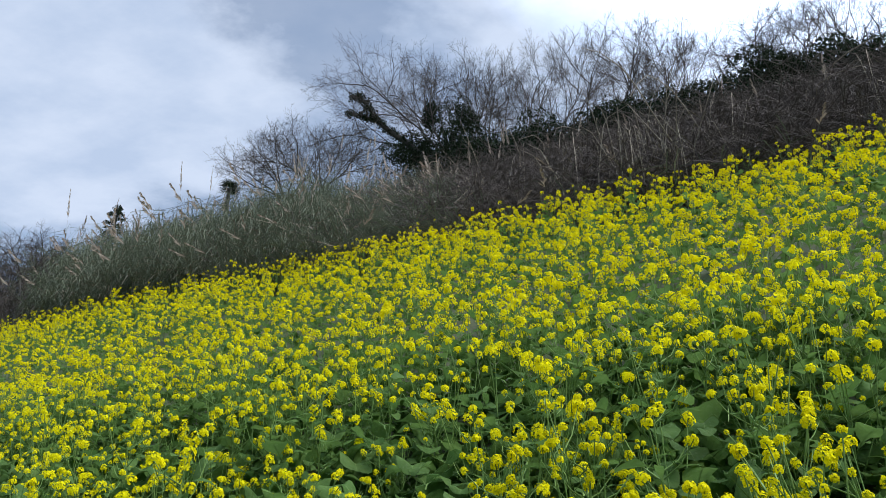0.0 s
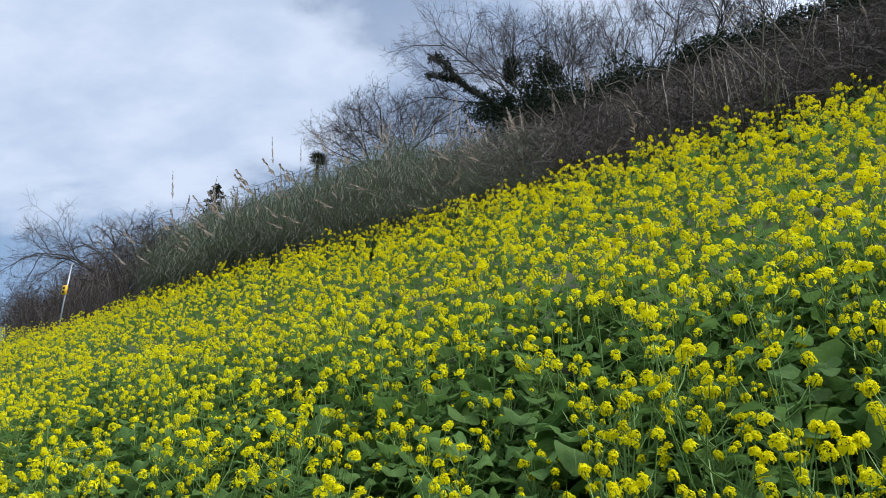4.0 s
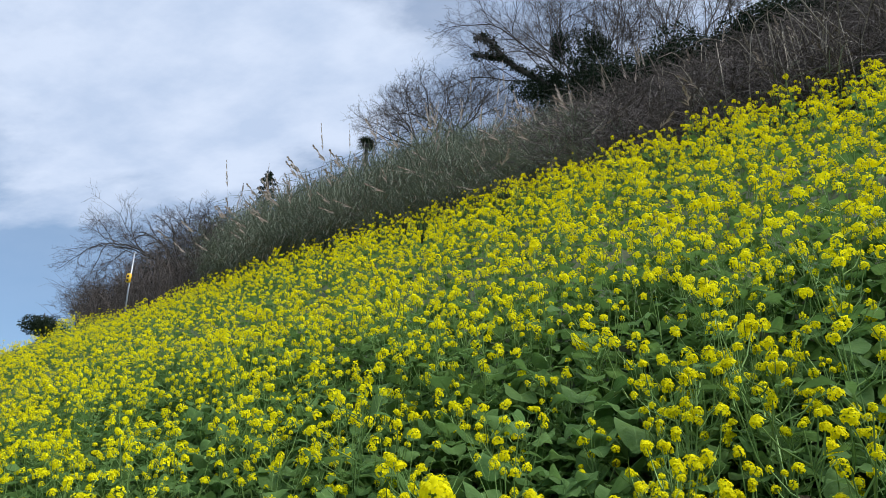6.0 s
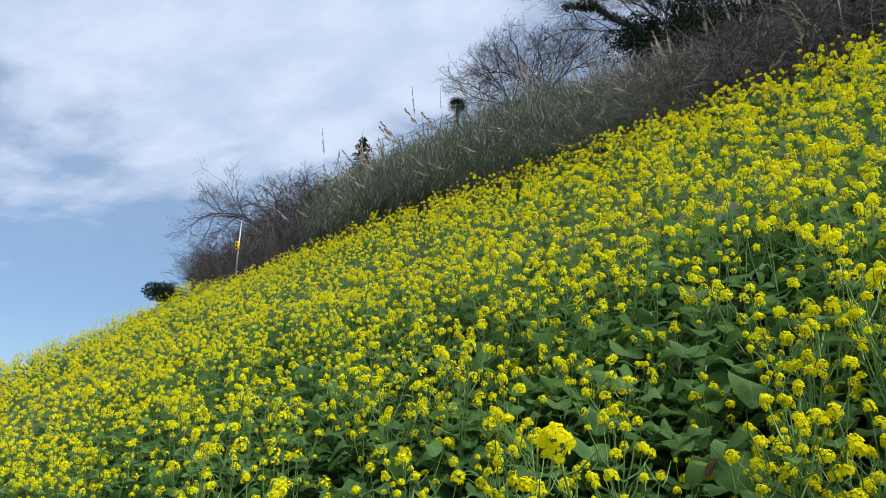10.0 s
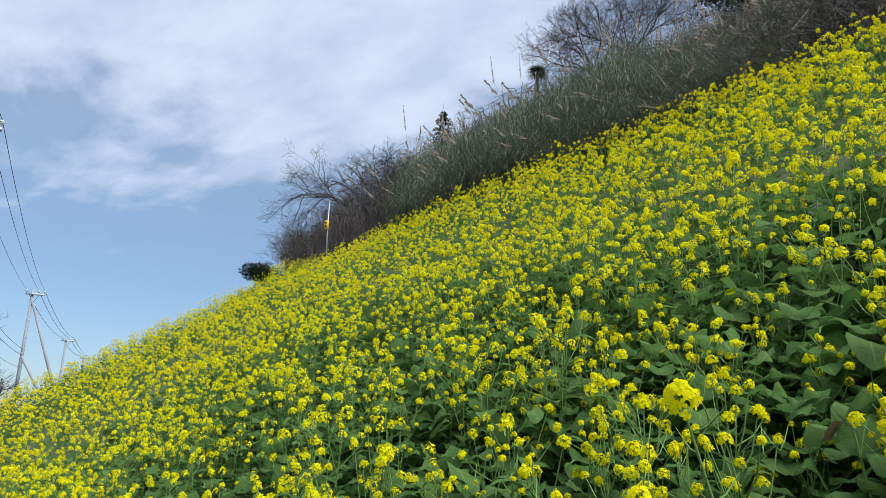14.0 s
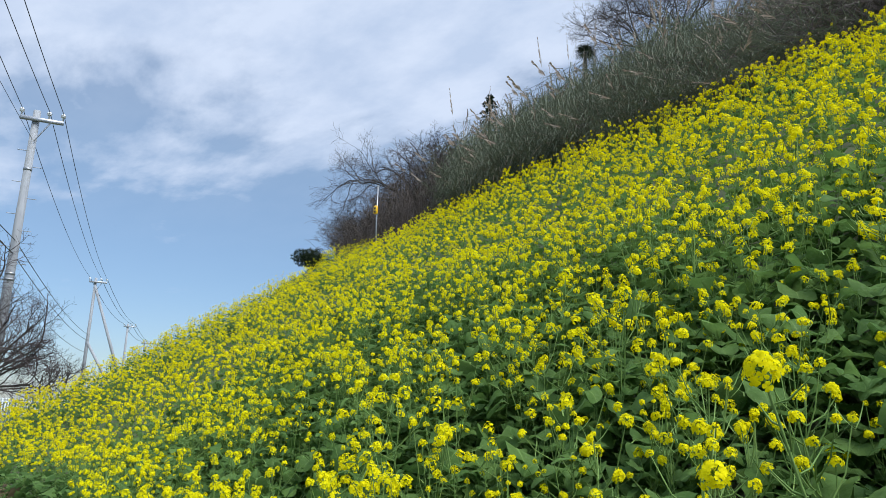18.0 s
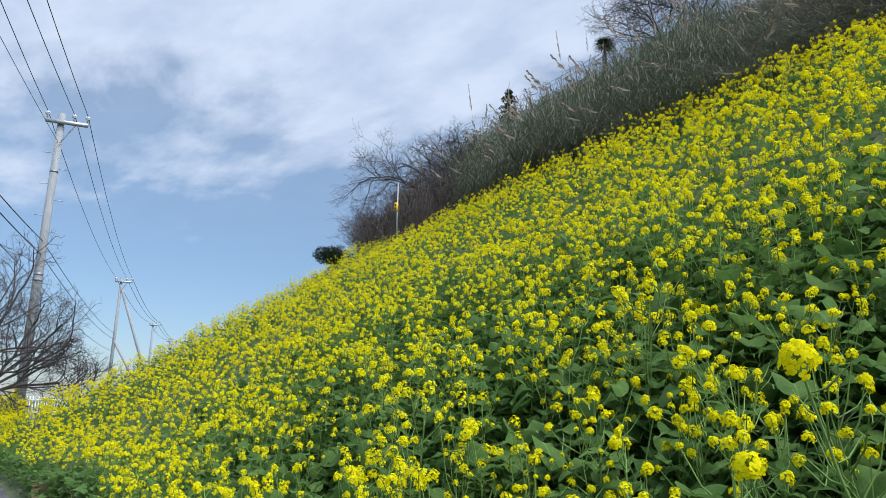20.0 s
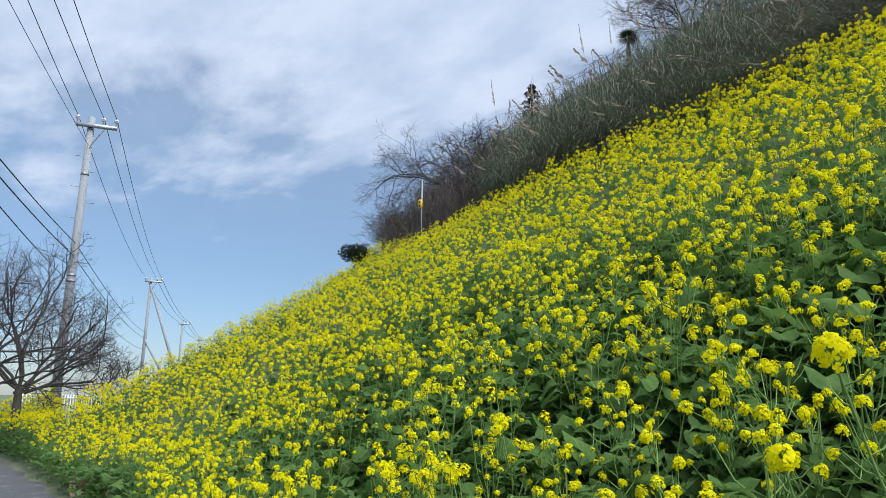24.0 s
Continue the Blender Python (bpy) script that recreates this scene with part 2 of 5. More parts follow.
def land(u, v):
    u, v = np.asarray(u, float), np.asarray(v, float)
    steep = 0.71 - 0.085 * smooth((u - 6.0) / 7.5)
    rise = np.minimum(v, 15.5) - bend(u, v)
    z = steep * rise - 0.76 - PLANT - 0.06 + EYE
    z = np.where(z > 0.5, z, np.where(z < -0.5, 0.0, 0.5 * (z + 0.5) ** 2))  # rounded foot
    z = z - 0.25 * np.maximum(np.asarray(v) - 18.0, 0.0) * (v < 60)
    z = z * (1 - smooth((u - field_end(v)) / 5.0)) * (1 - smooth((v - 22.0) / 30.0)) * (1 - smooth((-u - 30.0) / 40.0))
    return np.maximum(z, 0.0)


def foot(u):
    """The road's edge: v where the crop begins."""
    return bend(u, -1.0) + 0.12 - 0.22 * smooth((np.asarray(u) - 5.0) / 4.0)

# ---- mesh helpers ----


class Soup:
    """Triangles gathered as arrays, each with a material slot."""

    def __init__(self):
        self.v, self.f, self.m, self.n = [], [], [], 0

    def add(self, v, f, m=0):
        v, f = np.asarray(v, float).reshape(-1, 3), np.asarray(f, int).reshape(-1, 3)
        self.v.append(v), self.f.append(f + self.n)
        self.m.append(np.full(len(f), m) if np.isscalar(m) else np.asarray(m))
        self.n += len(v)

    def arrays(self):
        if not self.v:
            return np.zeros((0, 3)), np.zeros((0, 3), int), np.zeros(0, int)
        return np.vstack(self.v), np.vstack(self.f), np.concatenate(self.m)

    def mesh(self, name, materials):
        v, f, m = self.arrays()
        me = bpy.data.meshes.new(name)
        me.vertices.add(len(v))
        me.vertices.foreach_set("co", v.astype(np.float32).ravel())
        me.loops.add(3 * len(f))
        me.loops.foreach_set("vertex_index", f.astype(np.int32).ravel())
        me.polygons.add(len(f))
        me.polygons.foreach_set("loop_start", np.arange(0, 3 * len(f), 3, dtype=np.int32))
        for mat in materials:
            me.materials.append(mat)
        me.polygons.foreach_set("material_index", m.astype(np.int32))
        me.polygons.foreach_set("use_smooth", np.ones(len(f), bool))
        me.update(calc_edges=True)
        return me


def cross(a, b):
    return np.array((a[1] * b[2] - a[2] * b[1], a[2] * b[0] - a[0] * b[2], a[0] * b[1] - a[1] * b[0]))


def unit(a):
    return a / (np.linalg.norm(a, axis=-1, keepdims=True) + 1e-12)


def tubes(soup, pts, radii, sides=3, m=0):
    """Many thin tubes at once: pts (n, k, 3), radii (n, k)."""
    pts, radii = np.asarray(pts, float), np.asarray(radii, float)
    n, k, _ = pts.shape
    axis = unit(pts[:, -1] - pts[:, 0])
    ref = np.where(np.abs(axis[:, 2:3]) < 0.95, np.array(((0, 0, 1.0),)), np.array(((1.0, 0, 0),)))
    side = unit(np.cross(axis, ref))
    other = np.cross(axis, side)
    ring = np.linspace(0, 2 * math.pi, sides, endpoint=False)
    off = np.cos(ring)[None, :, None] * side[:, None] + np.sin(ring)[None, :, None] * other[:, None]
    v = pts[:, :, None] + radii[:, :, None, None] * off[:, None]
    i, j = np.meshgrid(np.arange(k - 1), np.arange(sides), indexing="ij")
    a, b = (i * sides + j).ravel(), (i * sides + (j + 1) % sides).ravel()
    f = np.concatenate((np.stack((a, b, b + sides), 1), np.stack((a, b + sides, a + sides), 1)))
    f = (f[None] + (np.arange(n) * k * sides)[:, None, None]).reshape(-1, 3)
    soup.add(v.reshape(-1, 3), f, m)


def frame_of(axis):
    """Columns: two sideways directions and the axis itself."""
    a = np.asarray(axis, float)
    a = a / (np.linalg.norm(a) + 1e-12)
    s = cross(a, (0, 0, 1.0) if abs(a[2]) < 0.95 else (1.0, 0, 0))
    s /= np.linalg.norm(s)
    return np.column_stack((s, cross(a, s), a))


def tube(soup, pts, radii, sides=4, m=0, cap=False):
    pts = np.asarray(pts, float)
    k = len(pts)
    radii = np.broadcast_to(radii, k)
    way = np.gradient(pts, axis=0)
    ring = np.linspace(0, 2 * math.pi, sides, endpoint=False)
    c, s = np.cos(ring), np.sin(ring)
    rows = []
    fr = frame_of(way[0])
    side = fr[:, 0]
    for i in range(k):
        w = way[i] / (np.linalg.norm(way[i]) + 1e-12)
        side = side - w * (side @ w)
        side /= np.linalg.norm(side) + 1e-12
        other = cross(w, side)
        rows.append(pts[i] + radii[i] * (c[:, None] * side + s[:, None] * other))
    f = []
    for i in range(k - 1):
        for j in range(sides):
            a, b = i * sides + j, i * sides + (j + 1) % sides
            f += [(a, b, b + sides), (a, b + sides, a + sides)]
    if cap:
        for j in range(1, sides - 1):
            f += [((k - 1) * sides, (k - 1) * sides + j, (k - 1) * sides + j + 1), (0, j + 1, j)]
    soup.add(np.vstack(rows), f, m)


def ribbon(soup, pts, widths, side, m=0, fold=0.0):
    """A blade of leaf along pts, with the given widths."""
    pts = np.asarray(pts, float)
    k = len(pts)
    w = np.broadcast_to(widths, k)[:, None] * np.asarray(side, float) * 0.5
    v = np.empty((2 * k, 3))
    v[0::2], v[1::2] = pts - w, pts + w
    if fold:
        v[0::2, 2] += fold * np.broadcast_to(widths, k)
    f = []
    for i in range(k - 1):
        a = 2 * i
        f += [(a, a + 1, a + 3), (a, a + 3, a + 2)]
    soup.add(v, f, m)


def part(name, soup, materials, parent, label=""):
    """One mesh object under a thing or a part."""
    materials = materials if isinstance(materials, (list, tuple)) else [materials]
    ob = new(name, soup if isinstance(soup, bpy.types.Mesh) else soup.mesh(name, materials))
    ob.parent = parent
    return tagged(ob, label)


def thing(name, at, label, category, group="", kind="", turn=0.0):
    ob = new(name)
    ob.empty_display_size = 0.1
    ob.matrix_basis = pose(*at, 0, 0, turn)
    return tagged(ob, label, category, group, kind)


def boxy(soup, lo, hi, m=0, bevel=0.0):
    """A box with bevelled upright edges."""
    (x0, y0, z0), (x1, y1, z1) = lo, hi
    b = bevel or 0.12 * min(x1 - x0, y1 - y0, z1 - z0)
    plan = [(x0 + b, y0), (x1 - b, y0), (x1, y0 + b), (x1, y1 - b), (x1 - b, y1), (x0 + b, y1), (x0, y1 - b), (x0, y0 + b)]
    mid = ((x0 + x1) / 2, (y0 + y1) / 2)
    rows = []
    for z, inset in ((z0, b), (z0 + b, 0), (z1 - b, 0), (z1, b)):
        for px, py in plan:
            sx = (px - mid[0]) * (1 - 2 * inset / (x1 - x0)) + mid[0]
            sy = (py - mid[1]) * (1 - 2 * inset / (y1 - y0)) + mid[1]
            rows.append((sx, sy, z))
    f = []
    for i in range(3):
        for j in range(8):
            a, c = i * 8 + j, i * 8 + (j + 1) % 8
            f += [(a, c, c + 8), (a, c + 8, a + 8)]
    for j in range(1, 7):
        f += [(24, 24 + j, 25 + j), (0, j + 1, j)]
    soup.add(rows, f, m)


# ---- ground and road ----


def ground_sheet():
    us = np.concatenate((-np.geomspace(1500, 12, 14), np.arange(-11, 32, 0.35), np.geomspace(33, 1500, 16)))
    vs = np.concatenate((-np.geomspace(1500, 6, 14), np.arange(-5.6, 19, 0.25), np.geomspace(19.5, 1500, 18)))
    uu, vv = np.meshgrid(us, vs, indexing="ij")
    zz = land(uu, vv)
    r = np.random.RandomState(3)
    zz = zz + np.where(zz > 0.16, r.normal(0, 0.025, zz.shape), 0)
    x, y = UX * uu + VX * vv, UY * uu + VY * vv
    v = np.stack((x, y, zz), -1).reshape(-1, 3)
    nu, nv = len(us), len(vs)
    i, j = np.meshgrid(np.arange(nu - 1), np.arange(nv - 1), indexing="ij")
    a = (i * nv + j).ravel()
    f = np.concatenate((np.stack((a, a + 1, a + nv + 1), 1), np.stack((a, a + nv + 1, a + nv), 1)))
    s = Soup()
    s.add(v, f[:, ::-1])
    ob = new("ground", s.mesh("ground", [M_SOIL]))
    tagged(ob, "dark earth of the hillside under crop and scrub", "ground", kind="structure")


def road_sheet():
    us = np.concatenate((np.linspace(-60, -2, 20), np.arange(-1.5, 19, 0.25), np.linspace(19.5, 70, 24)))
    r = np.random.RandomState(5)
    rows = []
    for u in us:
        e = float(foot(np.array(u))) + r.uniform(-0.05, 0.05)
        for k, w in enumerate((0.0, 0.10, 0.35, 0.8, 4.2)):
            p = xy(u, e + 0.06 - w)
            rows.append((p[0], p[1], float(land(u, e + 0.06 - w)) + (0.006 if k == 0 else 0.014 + 0.02 * math.sin(math.pi * w / 4.2))))
    f = []
    for i in range(len(us) - 1):
        for k in range(4):
            a = i * 5 + k
            f += [(a, a + 1, a + 6), (a, a + 6, a + 5)]
    s = Soup()
    s.add(rows, f)
    tagged(new("road", s.mesh("road", [M_ROAD])), "narrow grey asphalt lane with a crumbled edge along the crop", "road", kind="structure")


ground_sheet()
road_sheet()

# ---- rapeseed ----
PETAL, BUD, STEM, LEAF = 0, 1, 2, 3
CROP = [M_PETAL, M_BUD, M_STEM, M_LEAF]


def flower(soup, at, out, size, r, fine):
    """One four-petalled flower at the end of its stalk, facing out."""
    fr = frame_of(out)
    spin = r.uniform(0, math.pi)
    if fine is None:
        for k in range(2):
            a = spin + k * math.pi / 2
            d = fr[:, 0] * math.cos(a) + fr[:, 1] * math.sin(a)
            e, n = cross(fr[:, 2], d) * size * 0.60, fr[:, 2] * size * 0.22
            soup.add([at + d * size + n, at + e, at - e, at - d * size + n], [(0, 1, 2), (1, 3, 2)], PETAL)
        return
    for k in range(4):
        a = spin + k * math.pi / 2 + r.uniform(-0.15, 0.15)
        d = fr[:, 0] * math.cos(a) + fr[:, 1] * math.sin(a)
        e = cross(fr[:, 2], d)
        n = fr[:, 2]
        w, lift = size * r.uniform(0.68, 0.86), r.uniform(0.05, 0.45)
        if fine:
            v = [at, at + d * size * 0.32 + n * size * lift * 0.7 - e * w * 0.42, at + d * size * 0.32 + n * size * lift * 0.7 + e * w * 0.42,
                 at + d * size * 0.68 + n * size * lift - e * w * 0.62, at + d * size * 0.72 + n * size * (lift - 0.06), at + d * size * 0.68 + n * size * lift + e * w * 0.62,
                 at + d * size * 0.98 + n * size * (lift - 0.12) - e * w * 0.36, at + d * size * 0.98 + n * size * (lift - 0.12) + e * w * 0.36]
            f = [(0, 2, 1), (1, 2, 4), (1, 4, 3), (2, 5, 4), (3, 4, 6), (4, 7, 6), (4, 5, 7)]
        else:
            v = [at, at + d * size * 0.6 + n * size * lift - e * w * 0.6, at + d * size * 0.6 + n * size * lift + e * w * 0.6, at + d * size + n * size * lift * 0.8]
            f = [(0, 2, 1), (1, 2, 3)]
        soup.add(v, f, PETAL)


def bud(soup, at, out, size):
    fr = frame_of(out)
    v = [at - fr[:, 2] * size] + [at + size * 0.5 * (fr[:, 0] * math.cos(a) + fr[:, 1] * math.sin(a)) for a in (0, 2.09, 4.19)] + [at + fr[:, 2] * size]
    soup.add(v, [(0, 2, 1), (0, 3, 2), (0, 1, 3), (1, 2, 4), (2, 3, 4), (3, 1, 4)], BUD)


def flower_head(soup, at, axis, r, level, size=1.0, loose=None, wrap=98):
    """A domed raceme: opened flowers in a ring and below, green buds on top. level 0 is the finest."""
    fr = frame_of(axis)
    count = (r.randint(26, 34), r.randint(17, 22), r.randint(12, 15))[level]
    spread = size * r.uniform(0.85, 1.15)
    loose = 0.8 * r.uniform(0.0, 1.0) ** 2 if loose is None else loose
    fsize = (0.0062, 0.0074, 0.0088)[level] * size
    for k in range(count):
        a = k * 2.4 + r.uniform(-0.3, 0.3)
        t = (k + 0.5) / count
        polar = radians(12 + wrap * t ** 0.75 + r.uniform(-9, 9))
        d = fr @ np.array((math.cos(a) * math.sin(polar), math.sin(a) * math.sin(polar), math.cos(polar)))
        foot_at = at - fr[:, 2] * 0.018 * t * loose * spread
        p = foot_at + d * (0.0120 + 0.0065 * r.random()) * spread
        if level == 0:
            ribbon(soup, [foot_at, p], 0.0012, fr[:, 0], STEM)
        flower(soup, p, d + fr[:, 2] * 0.2 + r.normal(0, 0.25, 3), fsize * r.uniform(0.85, 1.15), r, (True, False, None)[level])
    for k in range((6, 2, 0)[level]):
        a = k * 2.4
        d = fr @ np.array((math.cos(a) * 0.5, math.sin(a) * 0.5, 1.0))
        bud(soup, at + d * 0.009 * spread, d, (0.0028, 0.0036, 0.005)[level] * size)


def leaf(soup, at, heading, length, width, rise, droop, r, fine, m=LEAF, rib=STEM):
    """A broad leaf with a stalk, ruffled margin and pale midrib."""
    d = np.array((math.cos(heading), math.sin(heading), 0.0))
    e = np.array((-d[1], d[0], 0.0))
    if fine:
        ts, shape = (0.0, 0.17, 0.25, 0.33, 0.45, 0.58, 0.72, 0.85, 0.95, 1.0), (0.05, 0.06, 0.26, 0.16, 0.66, 0.92, 1.0, 0.94, 0.70, 0.34)
    else:
        ts, shape = (0.0, 0.28, 0.52, 0.80, 1.0), (0.05, 0.20, 0.92, 1.0, 0.40)
    tilt, rows, mid = r.uniform(-0.35, 0.35), [], []
    wave, way = r.uniform(0, 6.3, 2), r.uniform(6.0, 11.0)
    for i, (t, q) in enumerate(zip(ts, shape)):
        p = at + d * length * t * math.cos(rise * 0.8) + np.array((0, 0, length * (math.sin(rise) * t - droop * t * t)))
        side = []
        for g, sign in ((0, -1), (1, 1)):
            half = 0.5 * width * q * r.uniform(0.88, 1.12)
            lift = half * (0.22 - sign * tilt + (0.26 if fine else 0.18) * math.sin(way * t + wave[g]))
            side.append((p + e * sign * half + np.array((0, 0, lift)), p + e * sign * half * 0.52 + np.array((0, 0, lift * 0.5 + half * 0.10))))
        if fine:
            rows += [side[0][0], side[0][1], p, side[1][1], side[1][0]]
        else:
            rows += [side[0][0], p, side[1][0]]
        mid.append(p + np.array((0, 0, 0.0012)))
    cols = 5 if fine else 3
    f = []
    for i in range(len(ts) - 1):
        for c in range(cols - 1):
            a = cols * i + c
            f += [(a, a + 1, a + cols + 1), (a, a + cols + 1, a + cols)]
    soup.add(rows, f, m)
    if fine and rib is not None:
        ribbon(soup, mid, np.linspace(0.0038, 0.0008, len(mid)), e, rib)


def pods(soup, pts, r, count):
    for _ in range(count):
        i = r.randint(max(1, len(pts) - 2), len(pts))
        p = np.asarray(pts[min(i, len(pts) - 1)])
        a = r.uniform(0, 6.3)
        d = np.array((math.cos(a), math.sin(a), 0.7))
        ribbon(soup, [p - (0, 0, 0.02), p + d * 0.02 - (0, 0, 0.02), p + d * 0.045 - (0, 0, 0.01)], [0.001, 0.0022, 0.0008], (-d[1], d[0], 0.3), STEM)


def plant(seed, level, heads=None, leaves=None, height=1.0):
    """The pieces of one plant: stems, leaves and heads, each a Soup, round a base at the origin."""
    r = np.random.RandomState(seed)
    stems, leaf_list, head_list = Soup(), [], []
    h = PLANT * height * r.uniform(0.88, 1.12)
    lean = np.array((r.normal(0, 0.10), r.normal(0, 0.10), 0.0))
    steps = (5, 4, 3)[level]
    main = [np.array((0, 0, -0.04)) + (lean * t * t + np.array((0, 0, t))) * (h + 0.03) + np.array((r.normal(0, 0.006), r.normal(0, 0.006), 0)) * (t > 0) for t in np.linspace(0, 1, steps)]
    sides = 5 if level == 0 else 3
    tube(stems, main, np.linspace((0.0026, 0.0021, 0.0020)[level], 0.0011, steps), sides, STEM)
    ends = [(main[-1], main[-1] - main[-2], main)]
    n = heads if heads is not None else r.randint(8, 12)
    for k in range(n):
        t = r.uniform(0.48, 0.9)
        i = min(int(t * (steps - 1)), steps - 2)
        p = main[i] + (main[i + 1] - main[i]) * (t * (steps - 1) - i)
        a = k * 2.4 + r.uniform(-0.5, 0.5)
        d = np.array((math.cos(a), math.sin(a), 0))
        reach = r.uniform(0.02, 0.10)
        top = h * r.uniform(0.66, 1.07) - p[2]
        top = max(top, 0.06)
        br = [p, p + d * reach * 0.6 + (0, 0, top * 0.4), p + d * reach + (0, 0, top)]
        if level == 2:
            br = [br[0], br[2]]
        tube(stems, br, [0.0018, 0.0010] if level == 2 else [0.0018, 0.0014, 0.0010], sides, STEM)
        ends.append((br[-1], br[-1] - br[-2], br))
        if r.random() < 0.3:
            s = Soup()
            leaf(s, p, a, r.uniform(0.05, 0.11), r.uniform(0.010, 0.020), 0.7, 0.5, r, False)
            leaf_list.append(s)
    for p, axis, br in ends:
        s = Soup()
        flower_head(s, p, axis / np.linalg.norm(axis), r, level, r.uniform(0.55, 1.2) * (0.61, 0.76, 0.98)[level])
        head_list.append(s)
        if level < 2 and r.random() < 0.7:
            pods(stems, br, r, 2)
    if level < 2:  # narrow clasping leaves up the stem
        for k in range(4):
            q = r.uniform(0.45, 0.9)
            i = min(int(q * (steps - 1)), steps - 2)
            p = main[i] + (main[i + 1] - main[i]) * (q * (steps - 1) - i)
            s = Soup()
            leaf(s, p, k * 2.4 + r.uniform(-0.5, 0.5), r.uniform(0.06, 0.11), r.uniform(0.014, 0.026), r.uniform(0.5, 1.0), r.uniform(0.3, 0.8), r, False)
            leaf_list.append(s)
    m = leaves if leaves is not None else r.randint(8, 12)
    for k in range(m):
        t = (k + 0.5) / m
        a = k * 2.4 + r.uniform(-0.4, 0.4)
        length = ((0.100, 0.115, 0.120)[level] - 0.045 * t) * r.uniform(0.65, 1.2)
        s = Soup()
        at = np.array((0, 0, 0.03 + h * 0.66 * t))
        leaf(s, at, a, length, length * r.uniform(0.60, 0.88), r.uniform(0.35, 1.0), r.uniform(0.30, 0.75), r, level == 0)
        leaf_list.append(s)
    return stems, leaf_list, head_list


def crop_density(u, v):
    """Where flowers stand thick and where leaves show."""
    return np.array([noise.noise(Vector((a * 0.55, b * 0.9, 4.0))) for a, b in zip(np.ravel(u), np.ravel(v))])


def crop_sites():
    """Stations of the plants, jittered on a grid, over the whole field."""
    r = np.random.RandomState(11)
    step = 0.155
    uu, vv = np.meshgrid(np.arange(-3.2, 18.6, step), np.arange(-3.2, TOP_V + 0.95, step), indexing="ij")
    u = uu.ravel() + r.uniform(-0.5, 0.5, uu.size) * step * 1.1
    v = vv.ravel() + r.uniform(-0.5, 0.5, uu.size) * step * 1.1
    az, far = np.radians(28 - r.uniform(3, 33, 50)), r.uniform(1.15, 3.0, 50)  # the crop stands closer to the east
    u, v = np.concatenate((u, far * np.sin(az))), np.concatenate((v, far * np.cos(az)))
    keep = (v > foot(u) + 0.16) & (v < top_edge(u) + 0.05) & (u < np.minimum(field_end(v), 17.2 - 2.6 * smooth((v - 0.0) / 0.5)) + 0.6)
    keep &= (u * u + (v) ** 2 > 0.72 ** 2) | (v > 0.62)
    keep &= ~((u < -0.3) & (v < 0.9)) & ((u > -0.45 - 0.30 * v) | ((u > -3.0) & (r.random(u.size) < 0.55)))
    keep &= r.random(u.size) > 0.30 * smooth((u - 5.0) / 4.0)
    return u[keep], v[keep], r


